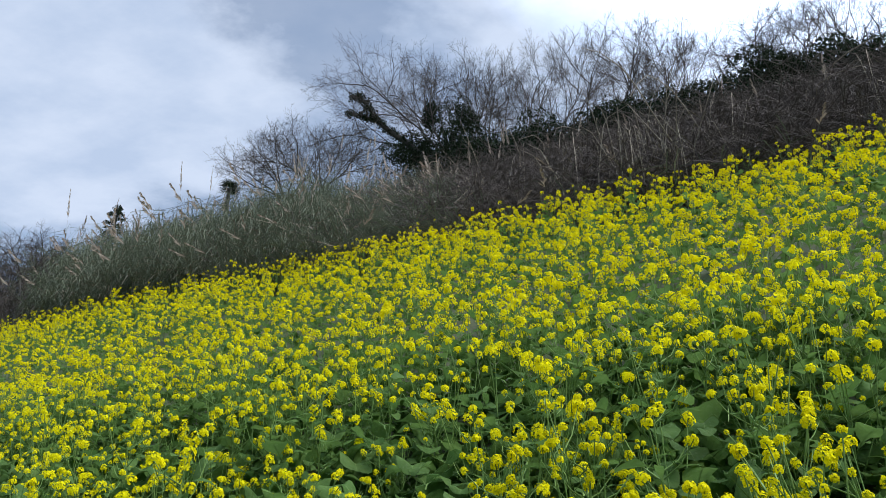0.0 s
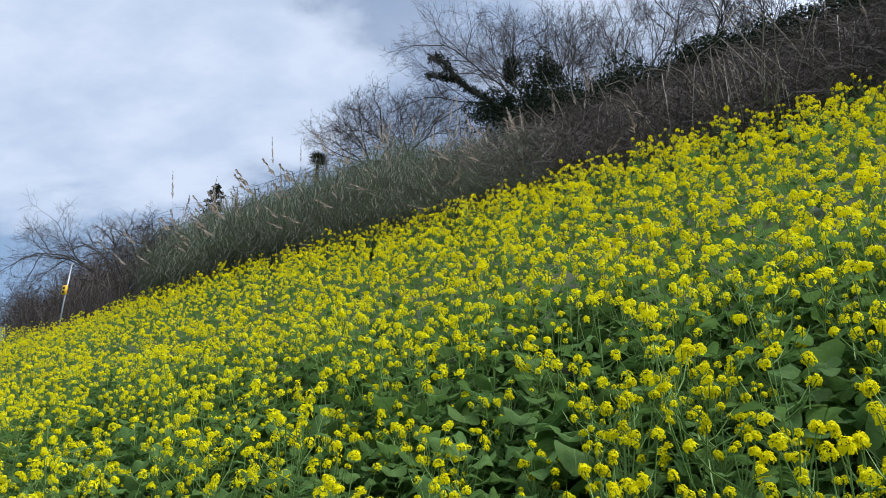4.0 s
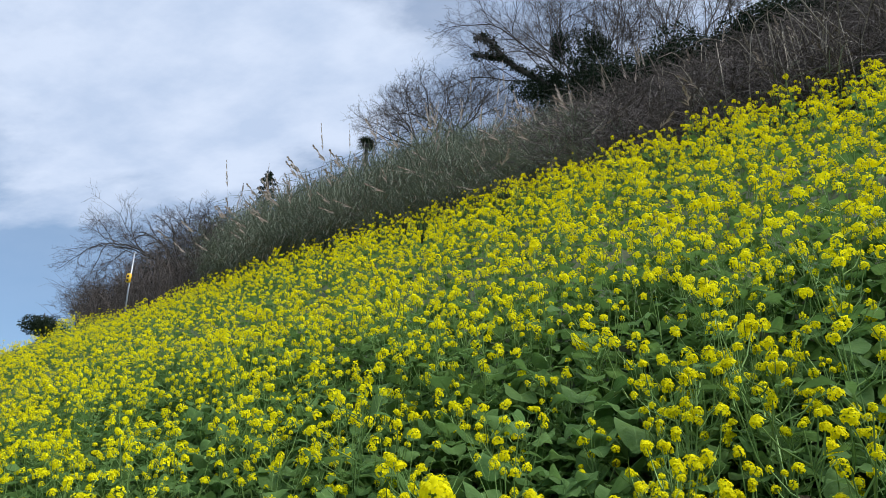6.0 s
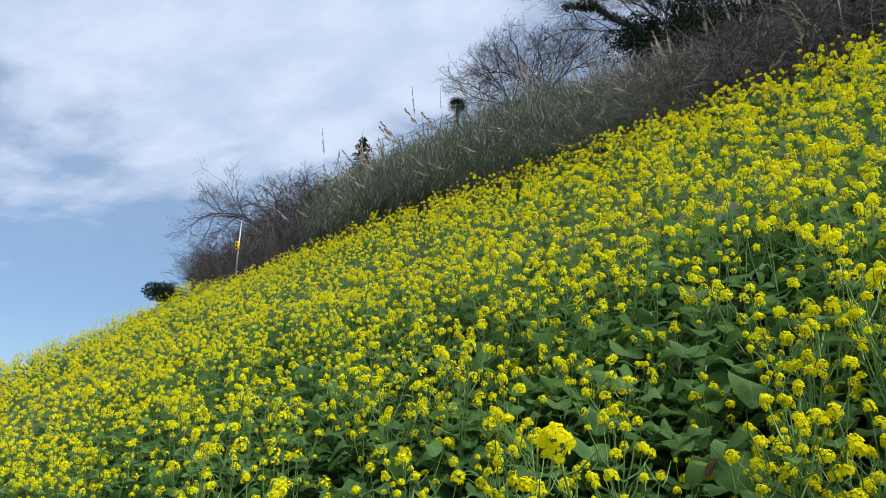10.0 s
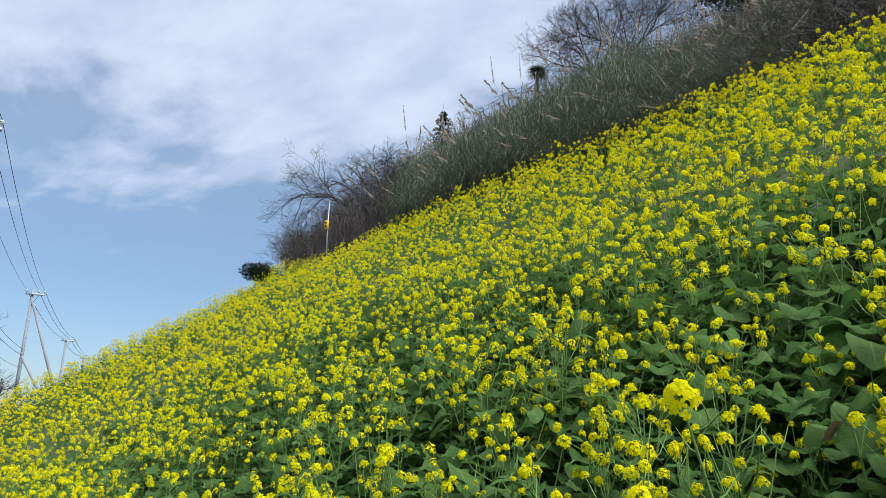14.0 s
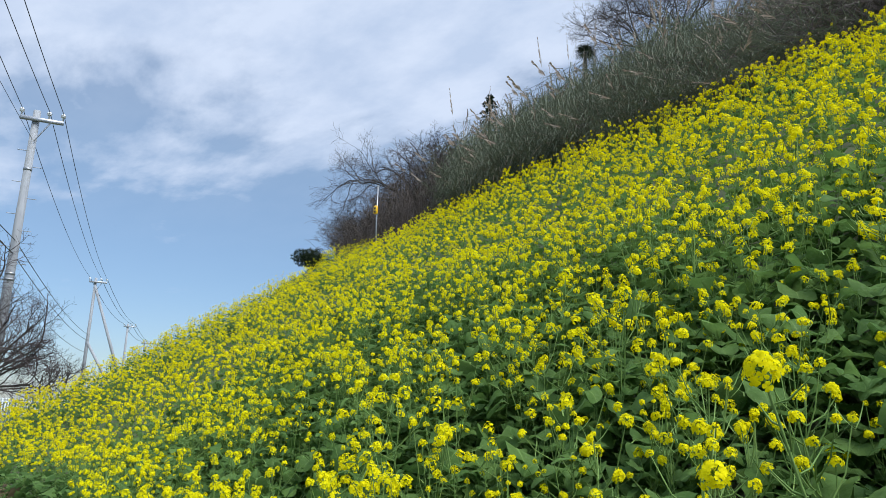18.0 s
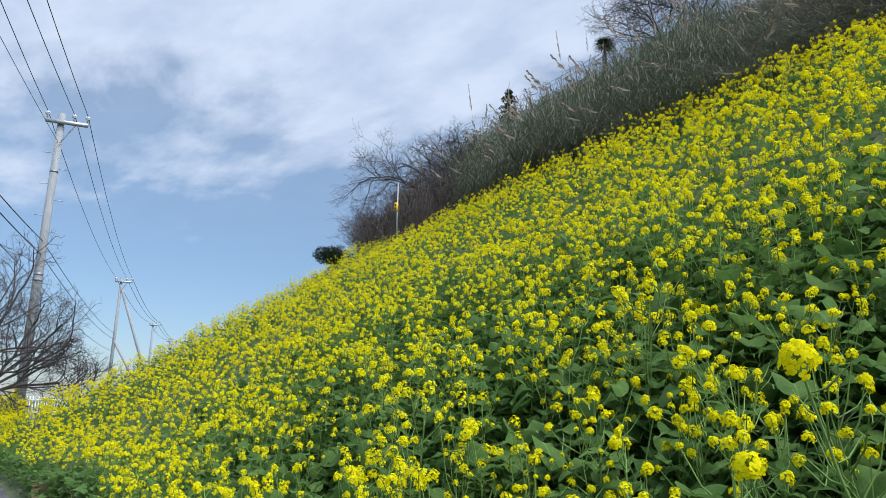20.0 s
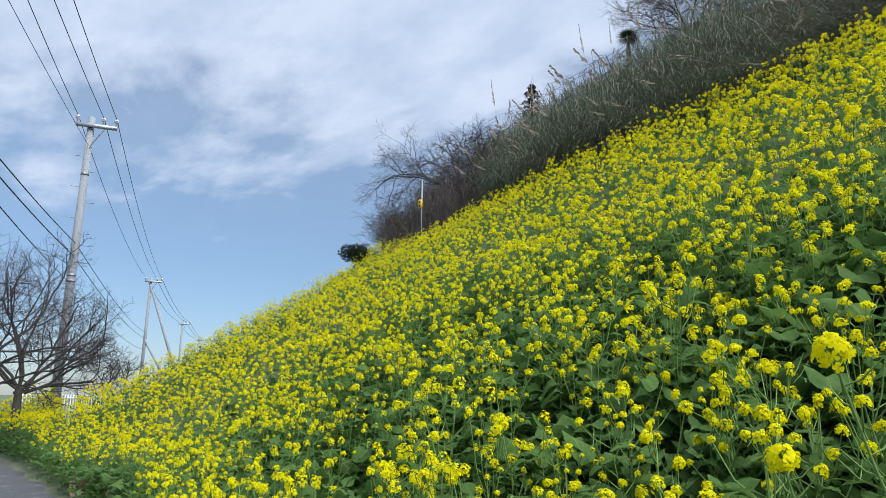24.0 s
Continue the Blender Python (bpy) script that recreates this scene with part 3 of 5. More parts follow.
def plant_crop():
    u, v, r = crop_sites()
    z = land(u, v)
    x, y = xy(u, v)
    thick = crop_density(u, v)
    near = (u > -0.6) & (u < 2.9) & (v < 1.72)
    order = np.argsort(np.hypot(u, v))
    picked = [i for i in order if near[i]][:115]
    # finest plants as things
    kinds = []
    for k in range(12):
        few = k >= 8
        stems, leaves, heads = plant(100 + k, 0, heads=r.randint(2, 5) if few else None, leaves=14 if few else 10)
        kinds.append((stems.mesh("stem", CROP), [s.mesh("leaf", CROP) for s in leaves], [s.mesh("flower_head", CROP) for s in heads]))
    masters = []
    for k, (st, lv, hd) in enumerate(kinds):
        ob = thing("rapeseed_plant", (0, 0, 0), "leafy green rapeseed plant with yellow flower heads in a sloping field" if k < 8 else
                   "rapeseed plant with broad dark green leaves and few yellow flowers", "rapeseed plant", "rapeseed plants at the foot of the field")
        part("stem", st, CROP, ob)
        for s in lv:
            part("leaf", s, CROP, ob)
        for s in hd:
            part("flower_head", s, CROP, ob)
        masters.append(ob)
    used = set()
    for i in picked:
        east = math.degrees(math.atan2(x[i], y[i])) > 3.0
        few = thick[i] + 0.25 * r.randn() < (-0.3 if east else -0.28 if u[i] < 0.45 or v[i] > 1.1 else 0.08)
        k = r.randint(8, 12) if few else r.randint(0, 8)
        m = pose(x[i], y[i], z[i], r.uniform(-6, 6), r.uniform(-6, 6), r.uniform(0, 360)) @ Matrix.Scale(r.uniform(0.85, 1.12), 4)
        if k in used:
            copy_thing(masters[k], m)
        else:
            masters[k].matrix_basis = m
            used.add(k)
    for k in range(12):
        if k not in used:
            for o in list(masters[k].children):
                bpy.data.objects.remove(o)
            bpy.data.objects.remove(masters[k])
    # the rest as one growth
    types = {}
    for level in (1, 2):
        for k in range(18):
            stems, leaves, heads = plant(300 + 20 * level + k, level, heads=(8 if k >= 14 else r.randint(1, 4) if k >= 10 else r.randint(*((7, 11) if level == 1 else (4, 7)))), leaves=(11, 5)[level - 1])
            s = Soup()
            for piece in (stems, *leaves, *heads):
                s.add(*piece.arrays())
            types[level, k] = s.arrays()
    all_ = Soup()
    rest = np.setdiff1d(np.arange(len(u)), picked)
    for i in rest:
        level = 1 if (v[i] < 2.6 and -1.2 < u[i] < 5.6) else 2
        few = thick[i] + 0.22 * r.randn() < (-0.42 if x[i] > 0.05 * y[i] else -0.05 if v[i] < 1.4 and 2.2 < u[i] < 9.0 else -0.42 if level == 1 and u[i] > 1.0 else -0.42 if u[i] < 4.0 else -0.22 if u[i] < 10.0 else -0.5)
        k = r.randint(10, 14) if few else r.randint(0, 10)
        s = r.uniform(0.76, 1.17) if u[i] < 8.0 else r.uniform(0.86, 1.06)
        if u[i] < 9.0 and r.random() < (0.10 if v[i] > TOP_V - 0.5 else 0.03):
            s *= 1.22
        if u[i] > 11.0:  # taller at the lane, shorter where the crest turns
            s *= np.interp(v[i], (-0.3, 0.5, 1.4, 3.0, 4.6), (1.18, 0.97, 0.89, 0.90, 0.77))
            k = r.randint(14, 18)
        vv, ff, mm = types[level, k]
        a = r.uniform(0, 6.283)
        c, sn = math.cos(a) * s, math.sin(a) * s
        lx, ly = r.normal(0, 0.07, 2)
        p = np.empty_like(vv)
        p[:, 0] = vv[:, 0] * c - vv[:, 1] * sn + lx * vv[:, 2] + x[i]
        p[:, 1] = vv[:, 0] * sn + vv[:, 1] * c + ly * vv[:, 2] + y[i]
        p[:, 2] = vv[:, 2] * s + z[i]
        all_.add(p, ff, mm)
    # leafy undergrowth between the stalks of the nearer rows
    tufts = []
    for k in range(20):
        s = Soup()
        for q in range(9):
            ln = r.uniform(0.05, 0.115)
            leaf(s, np.array((r.normal(0, 0.03), r.normal(0, 0.03), 0.05 + 0.27 * q / 9)), q * 2.4 + r.uniform(-0.5, 0.5), ln, ln * r.uniform(0.68, 0.95), r.uniform(0.3, 1.1), r.uniform(0.2, 0.7), r, k < 10)
        tufts.append(s.arrays())
    uu, vv_ = np.meshgrid(np.arange(-1.2, 7.0, 0.112), np.arange(-0.2, 3.0, 0.112), indexing="ij")
    uu, vv_ = uu.ravel() + r.uniform(-0.07, 0.07, uu.size), vv_.ravel() + r.uniform(-0.07, 0.07, uu.size)
    verge = np.arange(2.0, 17.5, 0.10)  # leaves hanging over the lane's edge
    cu, cv = np.meshgrid(np.arange(11.2, 14.6, 0.19), np.arange(0.2, 5.4, 0.19), indexing="ij")  # thick growth on the crest
    cu, cv = cu.ravel() + r.uniform(-0.09, 0.09, cu.size), cv.ravel() + r.uniform(-0.09, 0.09, cu.size)
    uu, vv_ = np.concatenate((uu, cu, verge)), np.concatenate((vv_, cv, foot(verge) + 0.15 + r.uniform(0, 0.16, verge.size)))
    for a_u, a_v in zip(uu, vv_):
        if a_v < foot(a_u) + 0.14 or a_u * a_u + a_v * a_v < 0.75 ** 2 or a_u < -0.35 - 0.3 * a_v:
            continue
        vv, ff, mm = tufts[r.randint(0, 10) if a_u < 3.2 and a_v < 2.0 else r.randint(10, 20)]
        a, s = r.uniform(0, 6.283), r.uniform(0.8, 1.15) * (0.85 if a_u > 11.0 and a_v > 0.1 else 1.0)
        px, py = xy(a_u, a_v)
        p = np.empty_like(vv)
        p[:, 0] = (vv[:, 0] * math.cos(a) - vv[:, 1] * math.sin(a)) * s + px
        p[:, 1] = (vv[:, 0] * math.sin(a) + vv[:, 1] * math.cos(a)) * s + py
        p[:, 2] = vv[:, 2] * s + float(land(a_u, a_v))
        all_.add(p, ff, mm)
    # broad blades in a close carpet at the foot of the field
    carpet = []
    for k in range(16):
        s = Soup()
        for q in range(8):
            ln = r.uniform(0.060, 0.105)
            leaf(s, np.array((r.normal(0, 0.025), r.normal(0, 0.025), 0.04 + 0.33 * q / 8)), q * 2.4 + r.uniform(-0.5, 0.5), ln, ln * r.uniform(0.70, 0.95), r.uniform(0.5, 1.2), r.uniform(0.65, 1.25), r, True)
        carpet.append(s.arrays())
    cu, cv = np.meshgrid(np.arange(-0.9, 3.4, 0.098), np.arange(-0.3, 2.0, 0.098), indexing="ij")
    cu, cv = cu.ravel() + r.uniform(-0.06, 0.06, cu.size), cv.ravel() + r.uniform(-0.06, 0.06, cu.size)
    for a_u, a_v in zip(cu, cv):
        if a_v < foot(a_u) + 0.14 or a_u * a_u + a_v * a_v < 0.78 ** 2 or a_u < -0.35 - 0.3 * a_v:
            continue
        vv, ff, mm = carpet[r.randint(0, 16)]
        a, s = r.uniform(0, 6.283), r.uniform(0.8, 1.15)
        px, py = xy(a_u, a_v)
        p = np.empty_like(vv)
        p[:, 0] = (vv[:, 0] * math.cos(a) - vv[:, 1] * math.sin(a)) * s + px
        p[:, 1] = (vv[:, 0] * math.sin(a) + vv[:, 1] * math.cos(a)) * s + py
        p[:, 2] = vv[:, 2] * s + float(land(a_u, a_v))
        all_.add(p, ff, mm)
    # single stalks that stand over the rest, thick along the upper edge and the crest
    stalks = []
    for k in range(12):
        s = Soup()
        bend_ = r.normal(0, 0.05, 2)
        line = [np.array((0, 0, 0.1)), np.array((bend_[0] * 0.5, bend_[1] * 0.5, 0.32)), np.array((bend_[0], bend_[1], 0.57))]
        tube(s, line, [0.0016, 0.0013, 0.0009], 3, STEM)
        flower_head(s, line[-1], unit(line[-1] - line[-2]), r, 2, r.uniform(0.62, 0.95))
        if k % 2:
            at = line[1] + (line[2] - line[1]) * 0.4
            tip = at + np.array((r.normal(0, 0.03), r.normal(0, 0.03), r.uniform(0.08, 0.14)))
            tube(s, [at, tip], [0.0011, 0.0008], 3, STEM)
            flower_head(s, tip, np.array((0, 0, 1.0)), r, 2, r.uniform(0.5, 0.8))
        stalks.append(s.arrays())
    su = np.concatenate((r.uniform(-2.5, 12.0, 620), r.uniform(1.0, 12.0, 900), r.uniform(11.0, 14.2, 420)))
    sv = np.concatenate((top_edge(su[:620]) + 0.12 - np.abs(r.normal(0, 0.22, 620)), r.uniform(0.8, 5.8, 900), r.uniform(0.3, 5.6, 420)))
    for a_u, a_v in zip(su, sv):
        vv, ff, mm = stalks[r.randint(0, 12)]
        a, s = r.uniform(0, 6.283), r.uniform(0.72, 1.06) * (0.9 if a_u > 11.0 else 1.0)
        px, py = xy(a_u, a_v)
        p = np.empty_like(vv)
        p[:, 0] = (vv[:, 0] * math.cos(a) - vv[:, 1] * math.sin(a)) + px
        p[:, 1] = (vv[:, 0] * math.sin(a) + vv[:, 1] * math.cos(a)) + py
        p[:, 2] = vv[:, 2] * s + float(land(a_u, a_v))
        all_.add(p, ff, mm)
    ob = new("rapeseed_field", all_.mesh("rapeseed_field", CROP))
    tagged(ob, "dense yellow rapeseed crop in flower covering the hillside", "rapeseed field", kind="stuff")
    return len(u), len(all_.arrays()[1])


CROP_COUNT = plant_crop()

# ---- scrub on the bank above the field ----


def at_az(az, r):
    """Plan place from a bearing off the first view and a distance."""
    return math.sin(radians(az)) * r, math.cos(radians(az)) * r


def uv(x, y):
    return UX * x + UY * y, VX * x + VY * y


def floor_z(x, y):
    u, v = uv(x, y)
    return float(land(u, v))


def reed(r, h, straw, lean, plume=0.0, blade=1.0):
    """One reed: a jointed stalk, hanging blades, sometimes a feathery plume. Slots: leaf, straw, plume."""
    stalk, blades, tuft = Soup(), Soup(), Soup()
    la = r.uniform(0, 6.3)
    d = np.array((math.cos(la), math.sin(la), 0))
    ts = np.linspace(0, 1, 4)
    pts = [d * lean * h * t * t + np.array((0, 0, h * t * (1 - 0.35 * lean * lean * t))) for t in ts]
    tube(stalk, pts, np.linspace(0.006, 0.0025, 4), 3, 1 if straw > 0.5 else 0)
    n = r.randint(6, 11)
    for k in range(n):
        t = 0.25 + 0.7 * (k + r.random()) / n
        i = min(int(t * 3), 2)
        p = pts[i] + (pts[i + 1] - pts[i]) * (t * 3 - i)
        a = r.uniform(0, 6.3)
        e = np.array((math.cos(a), math.sin(a), 0))
        ln = r.uniform(0.22, 0.5) * blade
        up_ = r.uniform(0.3, 0.9)
        bl = [p, p + e * ln * 0.35 + (0, 0, ln * up_ * 0.55), p + e * ln * 0.8 + (0, 0, ln * (up_ * 0.55 - 0.08)), p + e * ln * 1.15 + (0, 0, ln * (up_ * 0.5 - 0.55))]
        ribbon(blades, bl, [0.005, 0.008, 0.006, 0.001], (-e[1], e[0], 0.2), 1 if r.random() < straw else 0)
    if plume:
        top, axis = pts[-1], pts[-1] - pts[-2]
        axis = axis / np.linalg.norm(axis)
        for k in range(int(26 * plume)):
            t = r.random()
            p = top + axis * (0.02 + 0.30 * t * plume)
            a = r.uniform(0, 6.3)
            e = np.array((math.cos(a), math.sin(a), 0.0)) * (1 - 0.6 * t) + axis * 1.5 + d * 0.5
            e = e / np.linalg.norm(e)
            ln = 0.10 * (1.1 - 0.6 * t)
            side = cross(e, (math.cos(a + 1), math.sin(a + 1), 0.3))
            ribbon(tuft, [p, p + e * ln * 0.5, p + e * ln - (0, 0, 0.015)], [0.006, 0.018, 0.003], side / np.linalg.norm(side), 2)
    return stalk, blades, tuft


REEDS = [M_REED, M_STRAW, M_PLUME]


def reed_bank():
    r = np.random.RandomState(21)
    types = []
    for k in range(26):
        s = Soup()
        for piece in reed(r, 1.0, 0.12 if k < 19 else 0.85, abs(r.normal(0.25, 0.28)), 0.9 if k in (3, 22) else 0):
            s.add(*piece.arrays())
        types.append(s.arrays())
    grow = Soup()
    count = 0
    while count < 5700:
        u, v = r.uniform(-4.5, 21.0), 6.25 + 6.2 * r.random() ** 1.7
        if u < -0.15 * v - 1.6 or v < 0.60 * u + 0.25 * r.randn() or v < top_edge(u) + 0.2:
            continue
        edge = noise.noise(Vector((u * 0.5, v * 0.5, 9.0)))
        bearing = 28.0 - math.degrees(math.atan2(u, v))
        gap = smooth((bearing + 3.0) / 9.0)  # the reeds give way to the thicket
        if r.random() < 0.90 * gap or edge < -0.35:
            continue
        count += 1
        x, y = xy(u, v)
        k = r.randint(0, 26) if r.random() < 0.14 + 0.5 * gap else r.randint(0, 19)
        h = (1.17 + 0.03 * (v - 6.2)) * r.uniform(0.62, 1.08) * (1 - 0.30 * gap) * (1 + 0.43 * smooth((u - 5.0) / 4.0)) * (1 - 0.45 * smooth((u - 14.0) / 5.0))
        h *= (0.62 + 0.38 * smooth((v - 6.2) / 0.9)) * (1 - 0.25 * smooth((bearing + 13.0) / 7.0))
        vv, ff, mm = types[k]
        a, s = r.uniform(0, 6.283), r.uniform(0.9, 1.25)
        c, sn = math.cos(a) * s, math.sin(a) * s
        p = np.empty_like(vv)
        p[:, 0] = vv[:, 0] * c - vv[:, 1] * sn + x
        p[:, 1] = vv[:, 0] * sn + vv[:, 1] * c + y
        p[:, 2] = vv[:, 2] * h + float(land(u, v)) - 0.03
        grow.add(p, ff, mm)
    n = 800
    u, v = r.uniform(2.0, 16.0, n), 6.4 + 5.2 * r.random(n) ** 1.3
    keep = (v > 0.60 * u) & (28 - np.degrees(np.arctan2(u, v)) < 5.0) & (v > top_edge(u) + 0.25)
    u, v = u[keep], v[keep]
    n = len(u)
    x, y = xy(u, v)
    base = np.stack((x, y, land(u, v) + r.uniform(0.25, 1.15, n) * (1 - 0.3 * (v < 7.2))), 1)
    a = r.uniform(0, 6.3, n)
    run = np.stack((np.cos(a), np.sin(a), r.normal(0.1, 0.35, n)), 1) * r.uniform(0.25, 0.75, (n, 1))
    sag = np.stack((0 * a, 0 * a, -r.uniform(0.0, 0.12, n)), 1)
    tubes(grow, np.stack((base, base + run * 0.5 - sag, base + run), 1), np.tile((0.005, 0.004, 0.002), (n, 1)), 3, 1)
    tagged(new("reed_bank", grow.mesh("reed_bank", REEDS)), "tangled grey-green and dry brown reeds on the steep bank above the crop", "reeds", kind="stuff")
    # tall plumed reeds that stand out
    masters = []
    for k in range(7):
        stalk, blades, tuft = reed(r, 1.0, 0.6, abs(r.normal(0.24, 0.12)), r.uniform(0.85, 1.15), 0.5)
        ob = thing("plumed_reed", (0, 0, 0), "tall dry reed with a pale feathery plume on the bank", "reed", "plumed reeds on the bank")
        part("stalk", stalk, REEDS, ob)
        tagged(part("foliage", blades, REEDS, ob), kind="stuff")
        part("plume", tuft, REEDS, ob, "pale fluffy plume")
        masters.append(ob)
    for k in range(170):
        if k < 90:
            u, v = r.uniform(2.5, 14.5), r.uniform(7.4, 11.4)
        elif k < 140:  # a stand of them below the ivy-clad tree
            u, v = r.uniform(3.4, 6.6), r.uniform(7.0, 9.2)
        else:
            u, v = r.uniform(-1.0, 4.0), r.uniform(7.6, 9.8)
        x, y = xy(u, v)
        h = (1.08 + 0.06 * (v - 6.2)) * r.uniform(0.75, 1.12) * (1 - 0.34 * smooth((7.5 - u) / 2.5)) * (1 + 0.25 * smooth((u - 7.0) / 4.0)) * (1 - 0.3 * smooth((u - 13.0) / 3.0))
        m = pose(x, y, float(land(u, v)) - 0.03, 0, 0, r.uniform(0, 360)) @ Matrix.Diagonal((0.8, 0.8, h, 1))
        if k < 7:
            masters[k].matrix_basis = m
        else:
            copy_thing(masters[r.randint(0, 7)], m)


def thicket():
    """Brown leafless brambles and shoots in a tangled mass."""
    r = np.random.RandomState(31)
    grow = Soup()
    n = 13000
    az = r.uniform(-24, 46, n)
    az = az[r.random(n) > smooth((2 - az) / 12.0) * 0.88]
    n = len(az)
    v = 6.45 + 6.9 * r.random(n) ** 1.25
    u = v * np.tan(np.radians(28 - az))
    k = 2200
    u = np.concatenate((u, r.uniform(11.5, 21.0, k)))
    v = np.concatenate((v, 6.1 + 3.6 * r.random(k)))
    keep = (v > 0.39 * u) & (v > top_edge(u) + 0.1)
    u, v = u[keep], v[keep]
    n = len(u)
    x, y = xy(u, v)
    base = np.stack((x, y, land(u, v)), 1)
    h = r.uniform(0.3, 1.0, n) * np.where((u > 10.5) & (v > 0.45 * u), 1.55, 1.0) * np.where(u < 5, 0.5 + 0.5 * smooth((v - 6.3) / 1.2), 1.0)
    a, b = r.uniform(0, 6.3, n), r.uniform(0, 6.3, n)
    d = np.stack((np.cos(a), np.sin(a), 0 * a), 1) * r.uniform(0.05, 0.5, (n, 1))
    e = np.stack((np.cos(b), np.sin(b), 0 * b), 1) * r.uniform(0.1, 0.6, (n, 1))

    def lift(t):
        return np.stack((0 * h, 0 * h, h * t), 1)

    pts = np.stack((base - (0, 0, 0.03), base + d * 0.4 + lift(0.5), base + d + lift(0.9), base + d + e + lift(r.uniform(0.75, 1.1, n))), 1)
    tubes(grow, pts, np.tile((0.0075, 0.006, 0.004, 0.002), (n, 1)))
    for q in range(4):
        p = pts[np.arange(n), r.randint(1, 4, n)]
        c = r.uniform(0, 6.3, n)
        g = np.stack((np.cos(c), np.sin(c), r.uniform(-0.5, 0.9, n)), 1) * r.uniform(0.15, 0.45, (n, 1))
        tubes(grow, np.stack((p, p + g * 0.5 + (0, 0, 0.03), p + g), 1), np.tile((0.004, 0.003, 0.0012), (n, 1)))
    tagged(new("bramble_thicket", grow.mesh("bramble_thicket", [M_THICKET])), "leafless purplish-brown brambles tangled below the ridge", "brambles", kind="stuff")
    # long pale vines arching over the brambles
    for k in range(46):
        az, v = r.uniform(0.0, 40.0), r.uniform(7.0, 11.5)
        u = v * math.tan(radians(28 - az))
        x, y = xy(u, v)
        a, ln, up_ = r.uniform(0, 6.3), r.uniform(0.7, 1.7), r.uniform(0.6, 1.25)
        ts = np.linspace(0, 1, 9)
        bow = np.cumsum(r.normal(0, 0.035, (9, 3)), axis=0)
        line = np.stack((math.cos(a) * ln * ts, math.sin(a) * ln * ts, up_ * np.sin(ts * r.uniform(1.8, 2.9)) - 0.04), 1) + bow * (ts[:, None] > 0)
        s = Soup()
        tube(s, line, np.linspace(0.011, 0.004, 9), 5)
        ob = thing("vine", (x, y, float(land(u, v))), "long leafless vine arching over the brown brambles", "vine", "vines over the brambles")
        part("stem", s, M_STRAW if k % 3 else M_THICKET, ob)
        for q in range(4):
            s = Soup()
            at = line[2 + q]
            g = np.array((r.normal(0, 0.2), r.normal(0, 0.2), r.uniform(-0.05, 0.3)))
            tube(s, [at, at + g * 0.5 + r.normal(0, 0.02, 3), at + g], [0.005, 0.004, 0.002], 4)
            part("shoot", s, M_THICKET, ob)
    # a stand of tall dry canes at the crop's upper edge
    for k in range(50):
        az, v = r.normal(19.5, 3.0) if k < 36 else r.uniform(4, 42), r.uniform(6.35, 7.5)
        u = v * math.tan(radians(28 - az))
        x, y = xy(u, v)
        h, a = r.uniform(0.75, 1.45), r.uniform(0, 6.3)
        d = np.array((math.cos(a), math.sin(a), 0.0)) * abs(r.normal(0.12, 0.12))
        line = [np.array((0, 0, -0.05)), d * 0.25 * h + (0, 0, 0.5 * h), d * h + (0, 0, 0.95 * h), d * 1.5 * h + (0.0, 0.0, (1.05 - 0.25 * (k % 4 == 0)) * h)]
        ob = thing("dry_cane", (x, y, float(land(u, v))), "tall pale dry cane standing above the crop", "cane", "dry canes above the crop")
        s = Soup()
        tube(s, line, [0.005, 0.0045, 0.0035, 0.002], 5)
        part("stalk", s, M_CANE, ob)
        s = Soup()
        for q in range(5):
            t = r.uniform(0.3, 0.95) * 2
            i = int(t)
            at = line[i] + (line[i + 1] - line[i]) * (t - i)
            b = r.uniform(0, 6.3)
            e = np.array((math.cos(b), math.sin(b), 0.0))
            ln = r.uniform(0.12, 0.3)
            ribbon(s, [at, at + e * ln * 0.4 + (0, 0, ln * 0.4), at + e * ln + (0, 0, -ln * 0.2)], [0.004, 0.008, 0.001], (-e[1], e[0], 0.2))
        tagged(part("foliage", s, M_CANE, ob), kind="stuff")


# ---- trees ----


def branch(r, p, d, length, rad, level, out, wander, rise, kids, spread=0.9):
    """Grow one limb and its children; out collects (level, points, radii)."""
    steps = (6, 5, 3, 2, 1)[min(level, 4)]
    pts, way = [np.array(p, float)], np.array(d, float)
    way /= np.linalg.norm(way)
    for _ in range(steps):
        way = way + r.normal(0, wander, 3) + np.array((0, 0, rise))
        way /= np.linalg.norm(way)
        pts.append(pts[-1] + way * length / steps)
    out.append((level, pts, np.linspace(rad, rad * 0.45, steps + 1)))
    if level >= len(kids):
        return
    n = kids[level]
    for k in range(n):
        t = 0.28 + 0.72 * (k + r.random()) / n
        i = min(int(t * steps), steps - 1)
        q = pts[i] + (pts[i + 1] - pts[i]) * (t * steps - i)
        fwd = pts[i + 1] - pts[i]
        fr = frame_of(fwd)
        a = k * 2.4 + r.uniform(-0.6, 0.6)
        dd = fr[:, 2] * r.uniform(0.55, 0.95) + (fr[:, 0] * math.cos(a) + fr[:, 1] * math.sin(a)) * spread * r.uniform(0.6, 1.1)
        branch(r, q, dd, length * r.uniform(0.42, 0.68) * (1.15 - 0.4 * t), rad * r.uniform(0.38, 0.55), level + 1, out, wander * 1.15, rise, kids, spread)


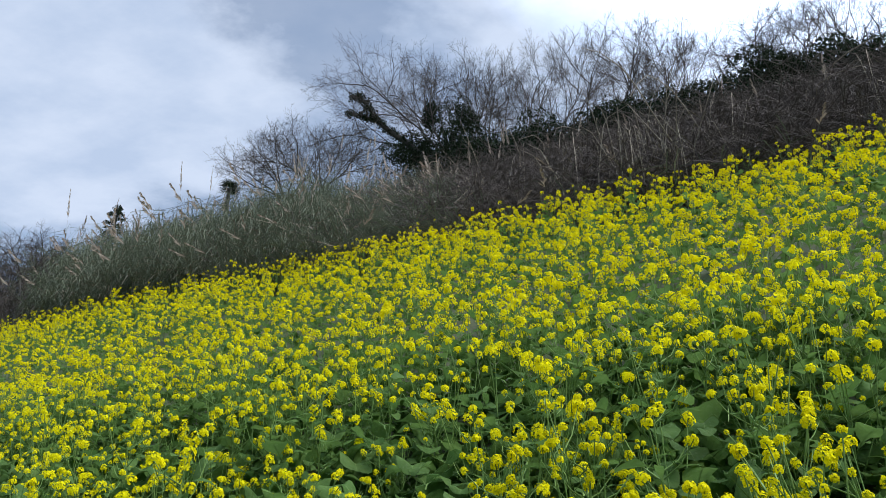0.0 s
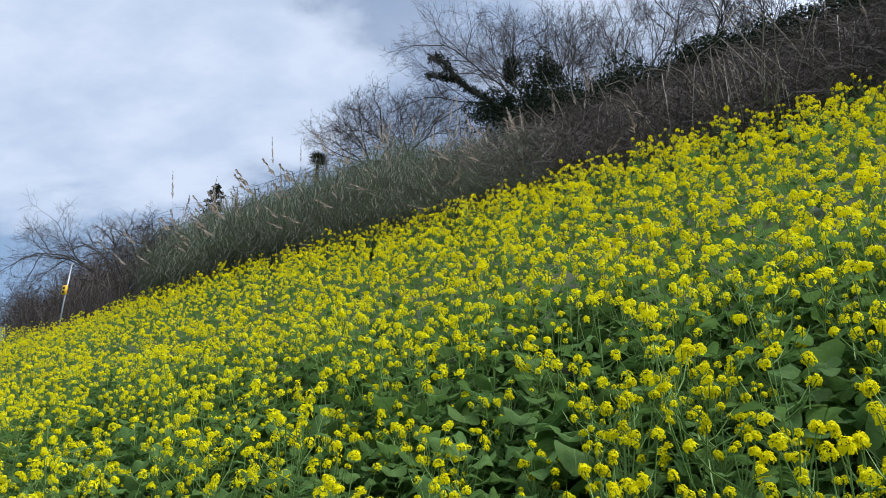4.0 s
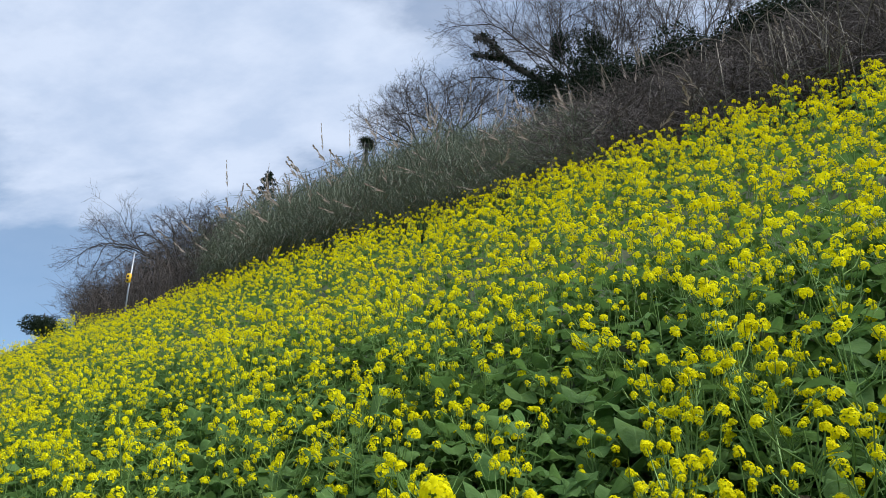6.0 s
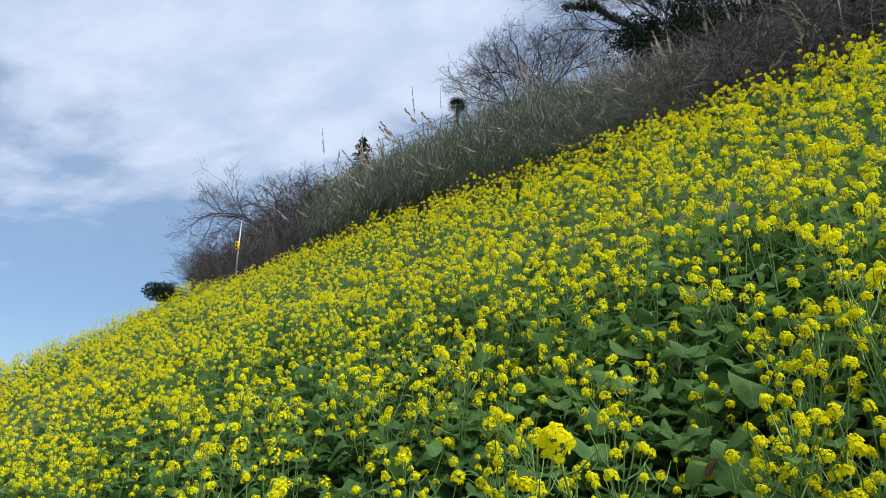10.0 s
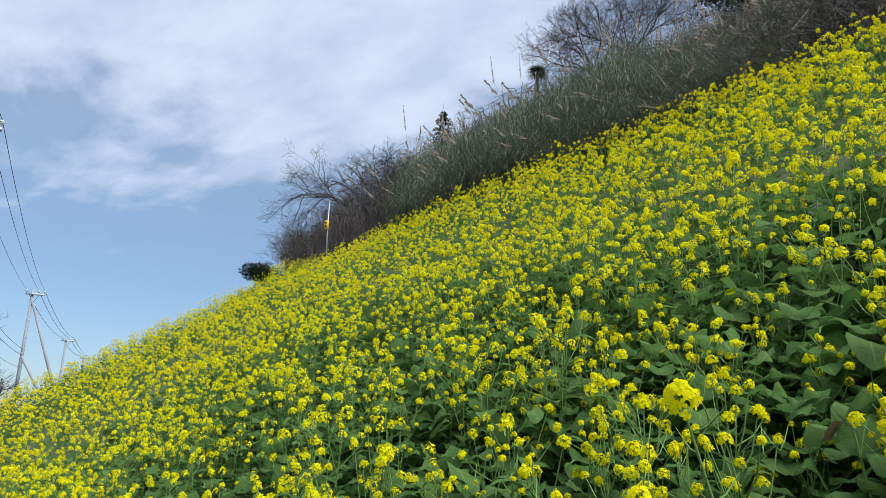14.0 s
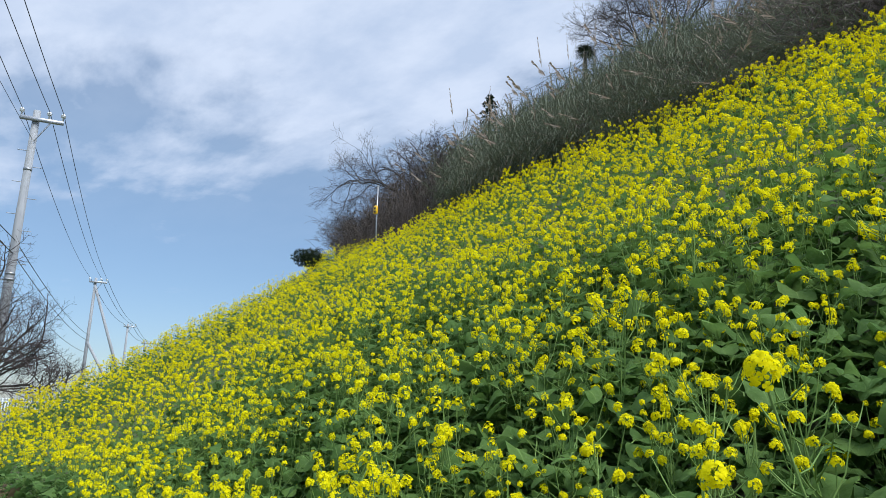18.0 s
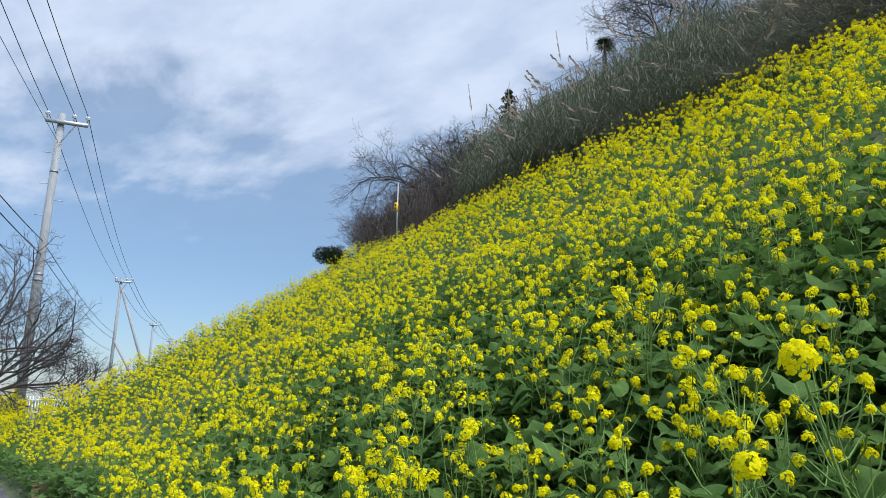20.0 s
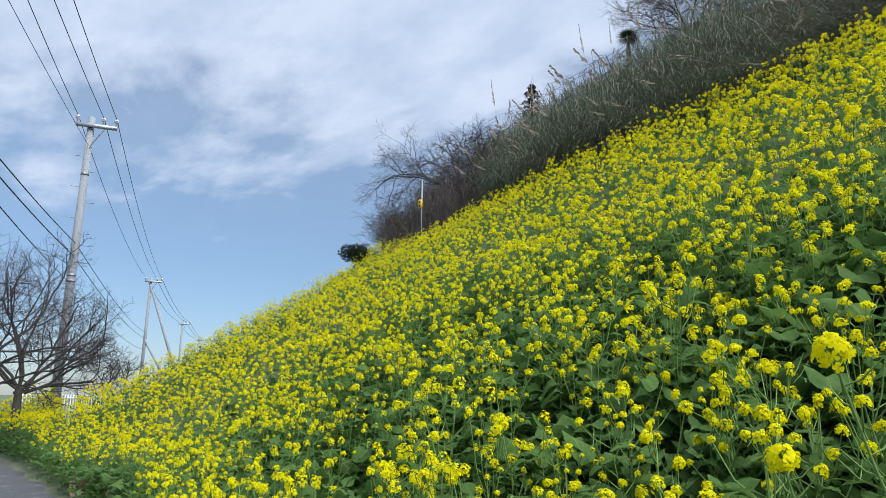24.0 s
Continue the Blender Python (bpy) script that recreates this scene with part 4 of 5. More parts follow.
def bare_tree_meshes(seed, height, kids=(5, 5, 5, 4), wander=0.13, rise=0.06, trunks=1, lean=(0, 0), spread=0.9, rad=0.028, trunk_part=0.55):
    r = np.random.RandomState(seed)
    out = []
    for k in range(trunks):
        a = k * 6.283 / max(trunks, 1) + r.uniform(0, 1)
        tilt = 0.0 if trunks == 1 else r.uniform(0.3, 0.6)
        d = np.array((math.cos(a) * tilt + lean[0], math.sin(a) * tilt + lean[1], 1.0))
        branch(r, (0.03 * math.cos(a) * (trunks > 1), 0.03 * math.sin(a) * (trunks > 1), -0.08), d, height * trunk_part, rad * height / 4, 0, out, wander, rise, kids, spread)
    limbs, twigs = Soup(), Soup()
    for level, pts, radii in out:
        if level == 0:
            tube(limbs, pts, radii, 6)
    gather_twigs(limbs, out, 1, 1, 4)
    gather_twigs(twigs, out, 2, 9, 3)
    return limbs.mesh("trunk", [M_BARK]), twigs.mesh("crown", [M_TWIG])


def gather_twigs(soup, out, low, high, sides):
    for level in range(low, high + 1):
        got = [(p, q) for lv, p, q in out if lv == level]
        if got:
            tubes(soup, np.array([p for p, _ in got]), np.maximum(np.array([q for _, q in got]), 0.0018), sides)


def plant_tree(name, az, dist, seed, height, label, group="", scale=1.0, turn=None, **shape):
    x, y = at_az(az, dist)
    ob = thing(name, (x, y, floor_z(x, y)), label, "tree", group, turn=seed * 77 % 360 if turn is None else turn)
    tr, tw = bare_tree_meshes(seed, height, **shape)
    part("trunk", tr, M_BARK, ob)
    part("crown", tw, M_TWIG, ob, "fine bare twigs")
    return ob


def leaf_clump(soup, r, centre, radii, count, size, m=0):
    """Small leaves scattered through uneven lobes."""
    lobes = np.array(centre) + np.clip(r.normal(0, 0.42, (9, 3)), -0.7, 0.7) * np.array(radii)
    g = unit(r.normal(0, 1, (count, 3))) * r.uniform(0.55, 1.0, (count, 1)) ** 0.5
    p = lobes[r.randint(0, 9, count)] + g * np.array(radii) * 0.68
    n = unit(g + r.normal(0, 0.6, (count, 3)))
    d = unit(np.cross(n, r.normal(0, 1, (count, 3))))
    e = np.cross(n, d)
    s = size * r.uniform(0.6, 1.3, (count, 1))
    v = np.stack((p, p + d * s * 0.5 - e * s * 0.3, p + d * s - n * s * 0.2, p + d * s * 0.5 + e * s * 0.3), 1)
    f = np.array(((0, 1, 2), (0, 2, 3)))[None] + (np.arange(count) * 4)[:, None, None]
    soup.add(v.reshape(-1, 3), f.reshape(-1, 3), m)


def evergreen_bush(az, dist, width, height, seed, label, group="", count=1500, size=0.07):
    x, y = at_az(az, dist)
    z = floor_z(x, y)
    r = np.random.RandomState(seed)
    ob = thing("evergreen_bush", (x, y, z), label, "bush", group)
    w = Soup()
    for k in range(5):
        a = k * 1.26 + r.uniform(0, 0.6)
        tube(w, [(0, 0, -0.05), (math.cos(a) * width * 0.12, math.sin(a) * width * 0.12, height * 0.4), (math.cos(a) * width * 0.3, math.sin(a) * width * 0.3, height * 0.8)], [0.03, 0.02, 0.008], 4)
    part("wood", w, M_BARK, ob)
    s = Soup()
    for dx, dy, dz, share in ((0.0, 0.0, 0.50, 0.4), (0.16, 0.05, 0.34, 0.3), (-0.16, -0.05, 0.36, 0.3)):
        leaf_clump(s, r, (width * dx, width * dy, height * dz), (width * 0.34, width * 0.34, height * 0.34), int(count * share), size)
    part("foliage", s, M_IVY, ob)
    return ob


def ridge_woods():
    r = np.random.RandomState(41)
    shapes = [bare_tree_meshes(500 + k, 4.3, kids=((8, 7, 6, 4), (7, 6, 5, 4), (6, 5, 5, 4))[k % 3], wander=0.15, rise=0.10, trunks=(1, 2, 3)[k % 3], spread=0.7, trunk_part=0.60, rad=0.026) for k in range(6)]
    clouds = [np.array([w.co for w in list(tw.vertices)[::7]]) for _, tw in shapes]
    for k in range(21):
        v = 15.3 + r.uniform(-0.6, 0.9)
        az = -0.5 + k * 2.0 + r.uniform(-0.6, 0.6)
        u = v * math.tan(radians(28 - az))
        x, y = xy(u, v)
        ob = thing("bare_tree", (x, y, floor_z(x, y)), "leafless grey-brown tree with fine upright twigs on the ridge", "tree", "bare trees on the ridge", turn=r.uniform(0, 360))
        el = np.interp(az, (-7, 3, 10.5, 19, 26, 31, 36), (40.4, 41.7, 43.2, 42.9, 41.7, 41.0, 41.6))  # crowns make one even line
        p, a = clouds[k % 6], ob.rotation_euler[2]
        px, py = p[:, 0] * math.cos(a) - p[:, 1] * math.sin(a) + x, p[:, 0] * math.sin(a) + p[:, 1] * math.cos(a) + y
        s = np.min((np.hypot(px, py) * math.tan(radians(el - r.uniform(0.0, 1.3))) + EYE - floor_z(x, y)) / np.maximum(p[:, 2], 0.3))
        ob.scale = (1.0, 1.0, s)
        tr, tw = shapes[k % 6]
        part("trunk", tr, M_BARK, ob)
        part("crown", tw, M_TWIG, ob)
    for k in range(16):
        az = 5.5 + k * 2.5 + r.uniform(-0.7, 0.7)
        v = 13.6 + r.uniform(-0.5, 0.6)
        u = v * math.tan(radians(28 - az))
        x, y = xy(u, v)
        tall = 1.85
        evergreen_bush(az, math.hypot(x, y), r.uniform(1.7, 2.6), tall * r.uniform(0.75, 1.1), 600 + k, "dark evergreen bush below the bare trees of the ridge", "dark bushes on the ridge", 9500, 0.07)


def ivy_tree():
    """A spreading leafless tree whose trunk and one crooked limb are wrapped in ivy."""
    x, y = at_az(0.6, 14.6)
    z = floor_z(x, y)
    ob = thing("ivy_clad_tree", (x, y, z), "spreading bare tree with dark ivy on trunk and crooked limb", "tree")
    r = np.random.RandomState(71)
    top = EYE - z
    out = []
    left = np.array((-0.995, -0.1, 0))
    # main forks, spreading to the open side
    forks = ((-0.95, 0.55, 2.7, 0.024), (-0.6, 0.9, 2.0, 0.024), (-0.1, 1.0, 1.8, 0.024), (0.5, 0.9, 1.9, 0.024), (-1.3, 0.30, 2.9, 0.024), (0.9, 0.6, 2.2, 0.024), (-0.85, 0.7, 2.3, 0.024), (-1.1, 0.42, 2.5, 0.024))
    for k, (dx, dz, ln, rad) in enumerate(forks):
        branch(r, (0.05 * k - 0.15, 0.0, 1.5), (dx, r.uniform(-0.3, 0.3), dz), ln, rad, 0, out, 0.15, 0.02, (7, 7, 6, 3), 0.85)
    limbs, twigs = Soup(), Soup()
    tube(limbs, [(0.05, 0, -0.1), (0.0, 0, 0.6), (0.1, 0, 1.3), (0.05, 0.05, 2.2)], [0.17, 0.14, 0.12, 0.06], 7)
    gather_twigs(limbs, out, 0, 1, 5)
    gather_twigs(twigs, out, 2, 9, 3)
    part("trunk", limbs, M_BARK, ob)
    part("crown", twigs, M_TWIG, ob)
    ivy = Soup()
    lumps = (((0.0, 0, 2.0), (0.55, 0.4, 0.8), 2600), ((-0.5, 0, 1.6), (0.6, 0.4, 0.5), 2000), ((0.35, 0, 2.6), (0.34, 0.3, 0.5), 1100), ((-1.1, 0, 1.45), (0.5, 0.35, 0.35), 1500), ((0.5, 0, 1.3), (0.5, 0.3, 0.8), 1500), ((-0.5, 0, 2.75), (0.22, 0.2, 0.42), 800), ((0.1, 0, 1.0), (0.75, 0.4, 0.85), 2600), ((-0.6, 0, 0.9), (0.6, 0.4, 0.55), 1700))
    for c, rr, n in lumps:
        leaf_clump(ivy, r, c, rr, int(n * 2.2), 0.05)
    part("ivy", ivy, M_IVY, ob, "dark glossy ivy")
    # the crooked limb

    def limb_point(az, el):
        return np.array((math.tan(radians(az - 0.6)) * 14.6, 0.0, (14.6 / math.cos(radians(az - 0.6))) * math.tan(radians(el)) + top))

    way = [np.array((-0.3, 0.0, 1.0)), limb_point(-3.7, 33.7), limb_point(-5.4, 34.5), limb_point(-6.8, 35.3), limb_point(-7.6, 36.3), limb_point(-8.5, 37.0), limb_point(-9.2, 36.9)]
    fork = [limb_point(-6.8, 35.3), limb_point(-8.0, 35.5), limb_point(-9.6, 35.6)]
    crook = Soup()
    tube(crook, way, [0.10, 0.085, 0.07, 0.06, 0.05, 0.04, 0.02], 5)
    tube(crook, fork, [0.05, 0.035, 0.015], 5)
    limb = part("crooked_limb", crook, M_BARK, ob)
    wrap = Soup()
    for line, a in ((way[1:], 0.11), (fork, 0.09)):
        for p, q in zip(line[:-1], line[1:]):
            for t in np.linspace(0, 1, 5):
                leaf_clump(wrap, r, p + (q - p) * t, (a, a, a), 55, 0.07)
    part("ivy", wrap, M_IVY, limb, "dark ivy wrapped round the limb")


def palm():
    x, y = at_az(-19.5, 25.0)
    z = floor_z(x, y)
    h = 25.0 * math.tan(radians(28.4)) + EYE - z
    ob = thing("palm_tree", (x, y, z), "small fan palm with a shaggy trunk above the reeds", "palm tree")
    r = np.random.RandomState(81)
    s = Soup()
    tube(s, [(0, 0, -0.1), (0.03, 0, h * 0.35), (0, 0.03, h * 0.7), (0, 0, h)], [0.08, 0.085, 0.095, 0.07], 8)
    part("trunk", s, M_BARK, ob)
    for k in range(19):
        a, e = k * 2.4, radians(r.uniform(-25, 85))
        d = np.array((math.cos(a) * math.cos(e), math.sin(a) * math.cos(e), math.sin(e)))
        fr = frame_of(d)
        f = Soup()
        st = np.array((0, 0, h))
        hub = st + d * 0.10
        tube(f, [st, hub], [0.010, 0.006], 3)
        for q in range(11):
            b = radians(-75 + 15 * q)
            g = d * math.cos(b) + fr[:, 0] * math.sin(b)
            tip = hub + g * 0.42 - np.array((0, 0, 0.09))
            ribbon(f, [hub, hub + g * 0.2, tip], [0.012, 0.032, 0.004], cross(g, fr[:, 1]), 0)
        part("frond", f, M_IVY, ob)


def conifer():
    x, y = at_az(-27.9, 24.0)
    z = floor_z(x, y)
    h = 24.0 * math.tan(radians(25.3)) + EYE - z
    ob = thing("conifer", (x, y, z), "dark conifer with tufted layered boughs behind the reeds", "tree")
    r = np.random.RandomState(91)
    s = Soup()
    tube(s, [(0, 0, -0.1), (0, 0, h * 0.5), (0.03, 0, h)], [0.10, 0.07, 0.02], 6)
    part("trunk", s, M_BARK, ob)
    f = Soup()
    for k in range(26):
        zz = h - 0.05 - 1.5 * (k / 26) ** 1.1
        a, ln = k * 2.4, 0.14 + 0.26 * (k / 26) ** 0.5 * r.uniform(0.6, 1.3)
        d = np.array((math.cos(a), math.sin(a), 0.15))
        leaf_clump(f, r, np.array((0, 0, zz)) + d * ln * 0.7, (ln * 0.45, ln * 0.45, 0.07), 60, 0.07)
    leaf_clump(f, r, (0, 0, h), (0.10, 0.10, 0.12), 60, 0.07)
    part("foliage", f, M_IVY, ob)


def spreading_tree(name, az, dist, seed, fork, ways, label, rad=0.02, kids=(7, 6, 5, 3), rise=-0.015, group="", wood=M_BARK, twig=M_TWIG):
    """A low tree that forks near the ground into wide limbs: ways are (sideways, up, length)."""
    x, y = at_az(az, dist)
    ob = thing(name, (x, y, floor_z(x, y)), label, "tree", group, turn=-az)
    r = np.random.RandomState(seed)
    out = []
    for k, (dx, dz, ln) in enumerate(ways):
        branch(r, (0.02 * k - 0.08, 0.0, fork), (dx, r.uniform(-0.3, 0.3), dz), ln, rad, 0, out, 0.15, rise, kids, 0.8)
    limbs, twigs = Soup(), Soup()
    tube(limbs, [(0.04, 0, -0.1), (0.0, 0, fork * 0.5), (0.0, 0, fork + 0.05)], [rad * 3.4, rad * 2.6, rad * 2.0], 8)
    gather_twigs(limbs, out, 0, 1, 5)
    gather_twigs(twigs, out, 2, 9, 3)
    part("trunk", limbs, wood, ob)
    part("crown", twigs, twig, ob, "fine bare twigs")


def bank_end():
    """Trees and shrubs where the bank runs out, and the marker pole."""
    spreading_tree("bare_tree", -33.7, 16.6, 901, 0.55, ((-1.0, 0.30, 2.0), (-0.95, 0.42, 1.8), (-0.8, 0.6, 1.35), (-0.4, 0.9, 1.1), (0.0, 1.0, 1.1), (0.35, 1.0, 1.1), (0.75, 0.8, 1.3), (-0.6, 0.75, 1.2), (0.15, 0.9, 1.0), (-0.2, 0.9, 1.05)),
                   "low spreading leafless tree at the end of the bank", 0.022, rise=-0.02)
    spreading_tree("bare_tree", -32.0, 16.0, 902, 0.6, ((-0.7, 0.8, 1.1), (-0.3, 1.0, 1.1), (0.1, 1.0, 1.1), (0.5, 0.9, 1.1), (0.9, 0.6, 1.1)),
                   "dark leafless tree among the last reeds of the bank")
    for az, dist, seed, el in ((-14.6, 17.5, 903, 35.4), (-11.4, 18.0, 905, 36.6)):
        x, y = at_az(az, dist)
        h = dist * math.tan(radians(el)) + EYE - floor_z(x, y)
        ln = 0.33 * h
        spreading_tree("bare_tree", az, dist, seed, 0.40 * h, tuple((math.sin(a), 0.25 + math.cos(a), ln) for a in (-1.5, -1.15, -0.8, -0.45, -0.1, 0.25, 0.6, 0.95, 1.3, 1.6)),
                       "rounded leafless tree with dense fine twigs above the reeds", 0.022, (7, 6, 5, 3), 0.01)
    plant_tree("bare_shrub", -39.8, 21.0, 904, 1.8, "low leafless grey-brown shrub at the end of the bank", kids=(8, 8, 6), trunks=6, spread=0.9, wander=0.16)
    plant_tree("bare_shrub", -38.4, 20.0, 906, 2.1, "low leafless grey-brown shrub at the end of the bank", kids=(8, 8, 6), trunks=6, spread=0.9, wander=0.16)
    evergreen_bush(-42.55, 19.8, 0.95, 0.82, 911, "small rounded dark bush at the crest of the field", count=4200, size=0.055)
    evergreen_bush(-31.5, 17.0, 1.1, 1.3, 912, "dark evergreen bush among the reeds", "dark bushes in the reeds", 1300, 0.07)
    evergreen_bush(-9.0, 14.5, 1.6, 1.2, 913, "dark evergreen bush among the reeds", "dark bushes in the reeds", 1500, 0.08)
    evergreen_bush(-15.5, 15.0, 1.0, 1.1, 914, "dark evergreen bush among the reeds", "dark bushes in the reeds", 1100, 0.07)
    evergreen_bush(-34.8, 18.5, 1.4, 1.5, 915, "dark evergreen bush among the reeds", "dark bushes in the reeds", 1300, 0.07)
    x, y = at_az(-37.55, 13.7)
    z = floor_z(x, y)
    h = 13.7 * math.tan(radians(17.75)) + EYE - z
    ob = thing("marker_pole", (x, y, z), "thin steel pole with a yellow box above the crop", "pole")
    s = Soup()
    tube(s, [(0.03, 0, -0.1), (0.0, 0, h * 0.5), (-0.0, 0, h)], [0.015, 0.015, 0.014], 10, cap=True)
    part("pole", s, M_STEEL, ob)
    s = Soup()
    zb = 13.7 * math.tan(radians(15.75)) + EYE - z
    boxy(s, (-0.042, -0.07, zb - 0.085), (0.042, -0.016, zb + 0.085), bevel=0.010)
    box = part("box", s, M_YELLOW, ob, "yellow plastic box")
    for k, dz in enumerate((0.03, -0.045)):
        s = Soup()
        tube(s, [(0, -0.069, zb + dz), (0, -0.077, zb + dz)], [0.024, 0.021], 12, cap=True)
        part("lens", s, M_BLACK, box)
    for dz in (-0.05, 0.05):
        s = Soup()
        boxy(s, (-0.022, -0.02, zb + dz - 0.010), (0.022, 0.02, zb + dz + 0.010))
        part("clamp", s, M_STEEL, ob)
    s = Soup()
    boxy(s, (-0.022, -0.02, h - 0.02), (0.022, 0.02, h + 0.005))
    part("cap", s, M_STEEL, ob)


# ---- the lane's side: poles, cables, cherry trees ----


def pole_place(az, r):
    x, y = at_az(az, r)
    return np.array((x, y, 0.0))


def utility_pole(az, r, top_el, label, arm_turn, arm=1.5, rad=(0.128, 0.086), steps=True, lamps=3):
    p = pole_place(az, r)
    p[2] = floor_z(p[0], p[1])
    h = r * math.tan(radians(top_el)) + EYE - p[2]
    ob = thing("utility_pole", tuple(p), label, "utility pole", "utility poles along the lane", turn=arm_turn)
    s = Soup()
    tube(s, [(0, 0, -0.3), (0, 0, h * 0.5), (0, 0, h)], [rad[0], sum(rad) / 2, rad[1]], 16, cap=True)
    part("shaft", s, M_CONC, ob)
    s = Soup()
    boxy(s, (-arm * 0.35, -0.16, h - 0.32), (arm * 0.65, -0.08, h - 0.22), bevel=0.01)
    part("crossarm", s, M_STEEL, ob)
    s = Soup()
    tube(s, [(0.05, -0.12, h - 0.85), (arm * 0.38, -0.12, h - 0.27)], 0.018, 5)
    part("brace", s, M_STEEL, ob)
    spots = []
    for k in range(lamps):
        q = (-arm * 0.32, arm * 0.30, arm * 0.62)[k]
        s = Soup()
        tube(s, [(q, -0.12, h - 0.22), (q, -0.12, h - 0.12), (q, -0.12, h - 0.11), (q, -0.12, h - 0.02)], [0.02, 0.02, 0.06, 0.035], 8, cap=True)
        tube(s, [(q, -0.12, h - 0.07), (q, -0.12, h - 0.05)], [0.065, 0.055], 8, cap=True)
        part("insulator", s, M_WHITE, ob)
        spots.append(ob.matrix_basis @ Vector((q, -0.12, h - 0.02)))
    if steps:
        for k in range(10):
            zz = h - 1.1 - 0.42 * k
            sx = 1 if k % 2 else -1
            s = Soup()
            tube(s, [(0, 0, zz), (sx * 0.30, 0, zz)], 0.011, 5)
            part("step_bolt", s, M_STEEL, ob)
        for zz in (h - 1.6, h - 4.3, h - 4.45):
            s = Soup()
            k = rad[1] + (rad[0] - rad[1]) * (h - zz) / h + 0.008
            tube(s, [(0, 0, zz - 0.03), (0, 0, zz + 0.03)], k, 14, cap=True)
            part("band", s, M_STEEL, ob)
    low = [ob.matrix_basis @ Vector((0, 0, h - dz)) for dz in (0.8, 3.46, 3.8, 4.5)]
    return ob, spots, low, h


def cable(name, a, b, sag, thick, label, group):
    a, b = np.array(a), np.array(b)
    mid = (a + b) / 2
    pts = [(a + (b - a) * t) - np.array((0, 0, 4 * sag * t * (1 - t))) - mid for t in np.linspace(0, 1, 25)]
    s = Soup()
    tube(s, pts, thick, 4)
    ob = new(name, s.mesh(name, [M_WIRE]))
    ob.location = mid
    tagged(ob, label, "cable", group)


def lane_side():
    a, sa, la, ha = utility_pole(-63.85, 20.0, 19.9, "tall grey concrete utility pole with a steel crossarm beside the lane", 55.0, 1.0)
    b, sb, lb, hb = utility_pole(-58.3, 47.0, 8.8, "grey concrete utility pole propped by a leaning strut", 55.0, 1.0, (0.115, 0.075), False)
    c, sc, lc, hc = utility_pole(-55.7, 75.0, 5.65, "distant grey utility pole beyond the field", 55.0, 1.1, (0.13, 0.09), False)
    d, sd, ld, hd = utility_pole(-54.4, 98.0, 4.45, "distant grey utility pole beyond the field", 55.0, 1.1, (0.13, 0.09), False)
    # struts of the second pole
    for (z0, run, drop) in ((hb - 0.5, 2.9, 0), (hb - 3.9, 2.7, 0)):
        s = Soup()
        tube(s, [(0.0, -0.05, z0), (run, -0.3, -0.1)], [0.075, 0.10], 12, cap=True)
        part("strut", s, M_CONC, b, "leaning concrete strut")

    def onward(start, az, el, sag):
        """Far end of a level cable from start that crosses the given bearing and height angle."""
        start = np.array(start)
        z = start[2] - 0.86 * sag
        x, y = at_az(az, (z - EYE) / math.tan(radians(el)))
        return start + (np.array((x, y, z + 0.86 * sag)) - start) * 3.2

    lines = "black overhead cable strung between the utility poles"
    for k in range(3):
        cable("power_cable", sa[k], sb[k], 0.45, 0.0095, lines, "overhead cables")
        cable("power_cable", sb[k], sc[k], 0.5, 0.016, lines, "overhead cables")
        cable("power_cable", sc[k], sd[k], 0.4, 0.02, lines, "overhead cables")
        cable("power_cable", sa[k], onward(sa[k], *((-69.4, 26.92), (-67.73, 27.41), (-66.44, 27.77))[k], 0.3), 0.3, 0.0095, lines, "overhead cables")
    for k in range(4):
        cable("phone_cable", la[k], onward(la[k], *((-70.13, 25.88), (-68.45, 14.79), (-68.27, 13.55), (-67.97, 11.42))[k], 0.3), 0.3, (0.007, 0.014, 0.015, 0.011)[k], "sagging black service cable from the utility pole", "overhead cables")
        if k:
            cable("phone_cable", la[k], lb[k], 0.3, (0.010, 0.012, 0.013, 0.010)[k], "sagging black service cable from the utility pole", "overhead cables")
    words = "bare spreading cherry tree with dark twisted limbs by the lane"
    spreading_tree("cherry_tree", -66.2, 14.6, 921, 0.9, ((1.0, 0.35, 1.55), (0.95, 0.6, 1.6), (0.75, 0.85, 1.7), (0.5, 1.0, 1.8), (0.15, 1.0, 1.9), (-0.3, 1.0, 2.0), (-0.7, 0.8, 1.9), (-1.0, 0.5, 1.7), (0.9, 0.45, 1.3), (0.35, 0.9, 1.5)),
                   words, 0.030, (6, 6, 4, 3), 0.035, "cherry trees by the lane", M_BARK, M_CHERRY)
    spreading_tree("cherry_tree", -70.0, 13.0, 922, 0.9, ((1.0, 0.5, 1.5), (0.75, 0.8, 1.9), (0.4, 1.0, 2.2), (0.0, 1.0, 2.2), (-0.5, 0.9, 2.0), (-0.9, 0.5, 1.7)),
                   words, 0.030, (6, 6, 4, 3), 0.045, "cherry trees by the lane", M_BARK, M_CHERRY)
    plant_tree("bare_tree", -59.7, 43.0, 924, 4.8, "small round leafless tree in the distance beyond the field", kids=(7, 7, 6), trunks=3, spread=0.95, wander=0.15, rad=0.05)
    # guard rail far along the lane
    p, q = pole_place(-66.0, 27.0), pole_place(-58.6, 36.0)
    fence = thing("guard_fence", tuple(p), "pale steel guard fence with close upright bars beyond the crop", "fence")
    run = q - p
    for zz in (0.9, 0.45):
        s = Soup()
        tube(s, [(0, 0, zz), tuple(run + np.array((0, 0, zz)))], 0.03, 6, cap=True)
        part("rail", s, M_PALE, fence)
    n = 44
    s = Soup()
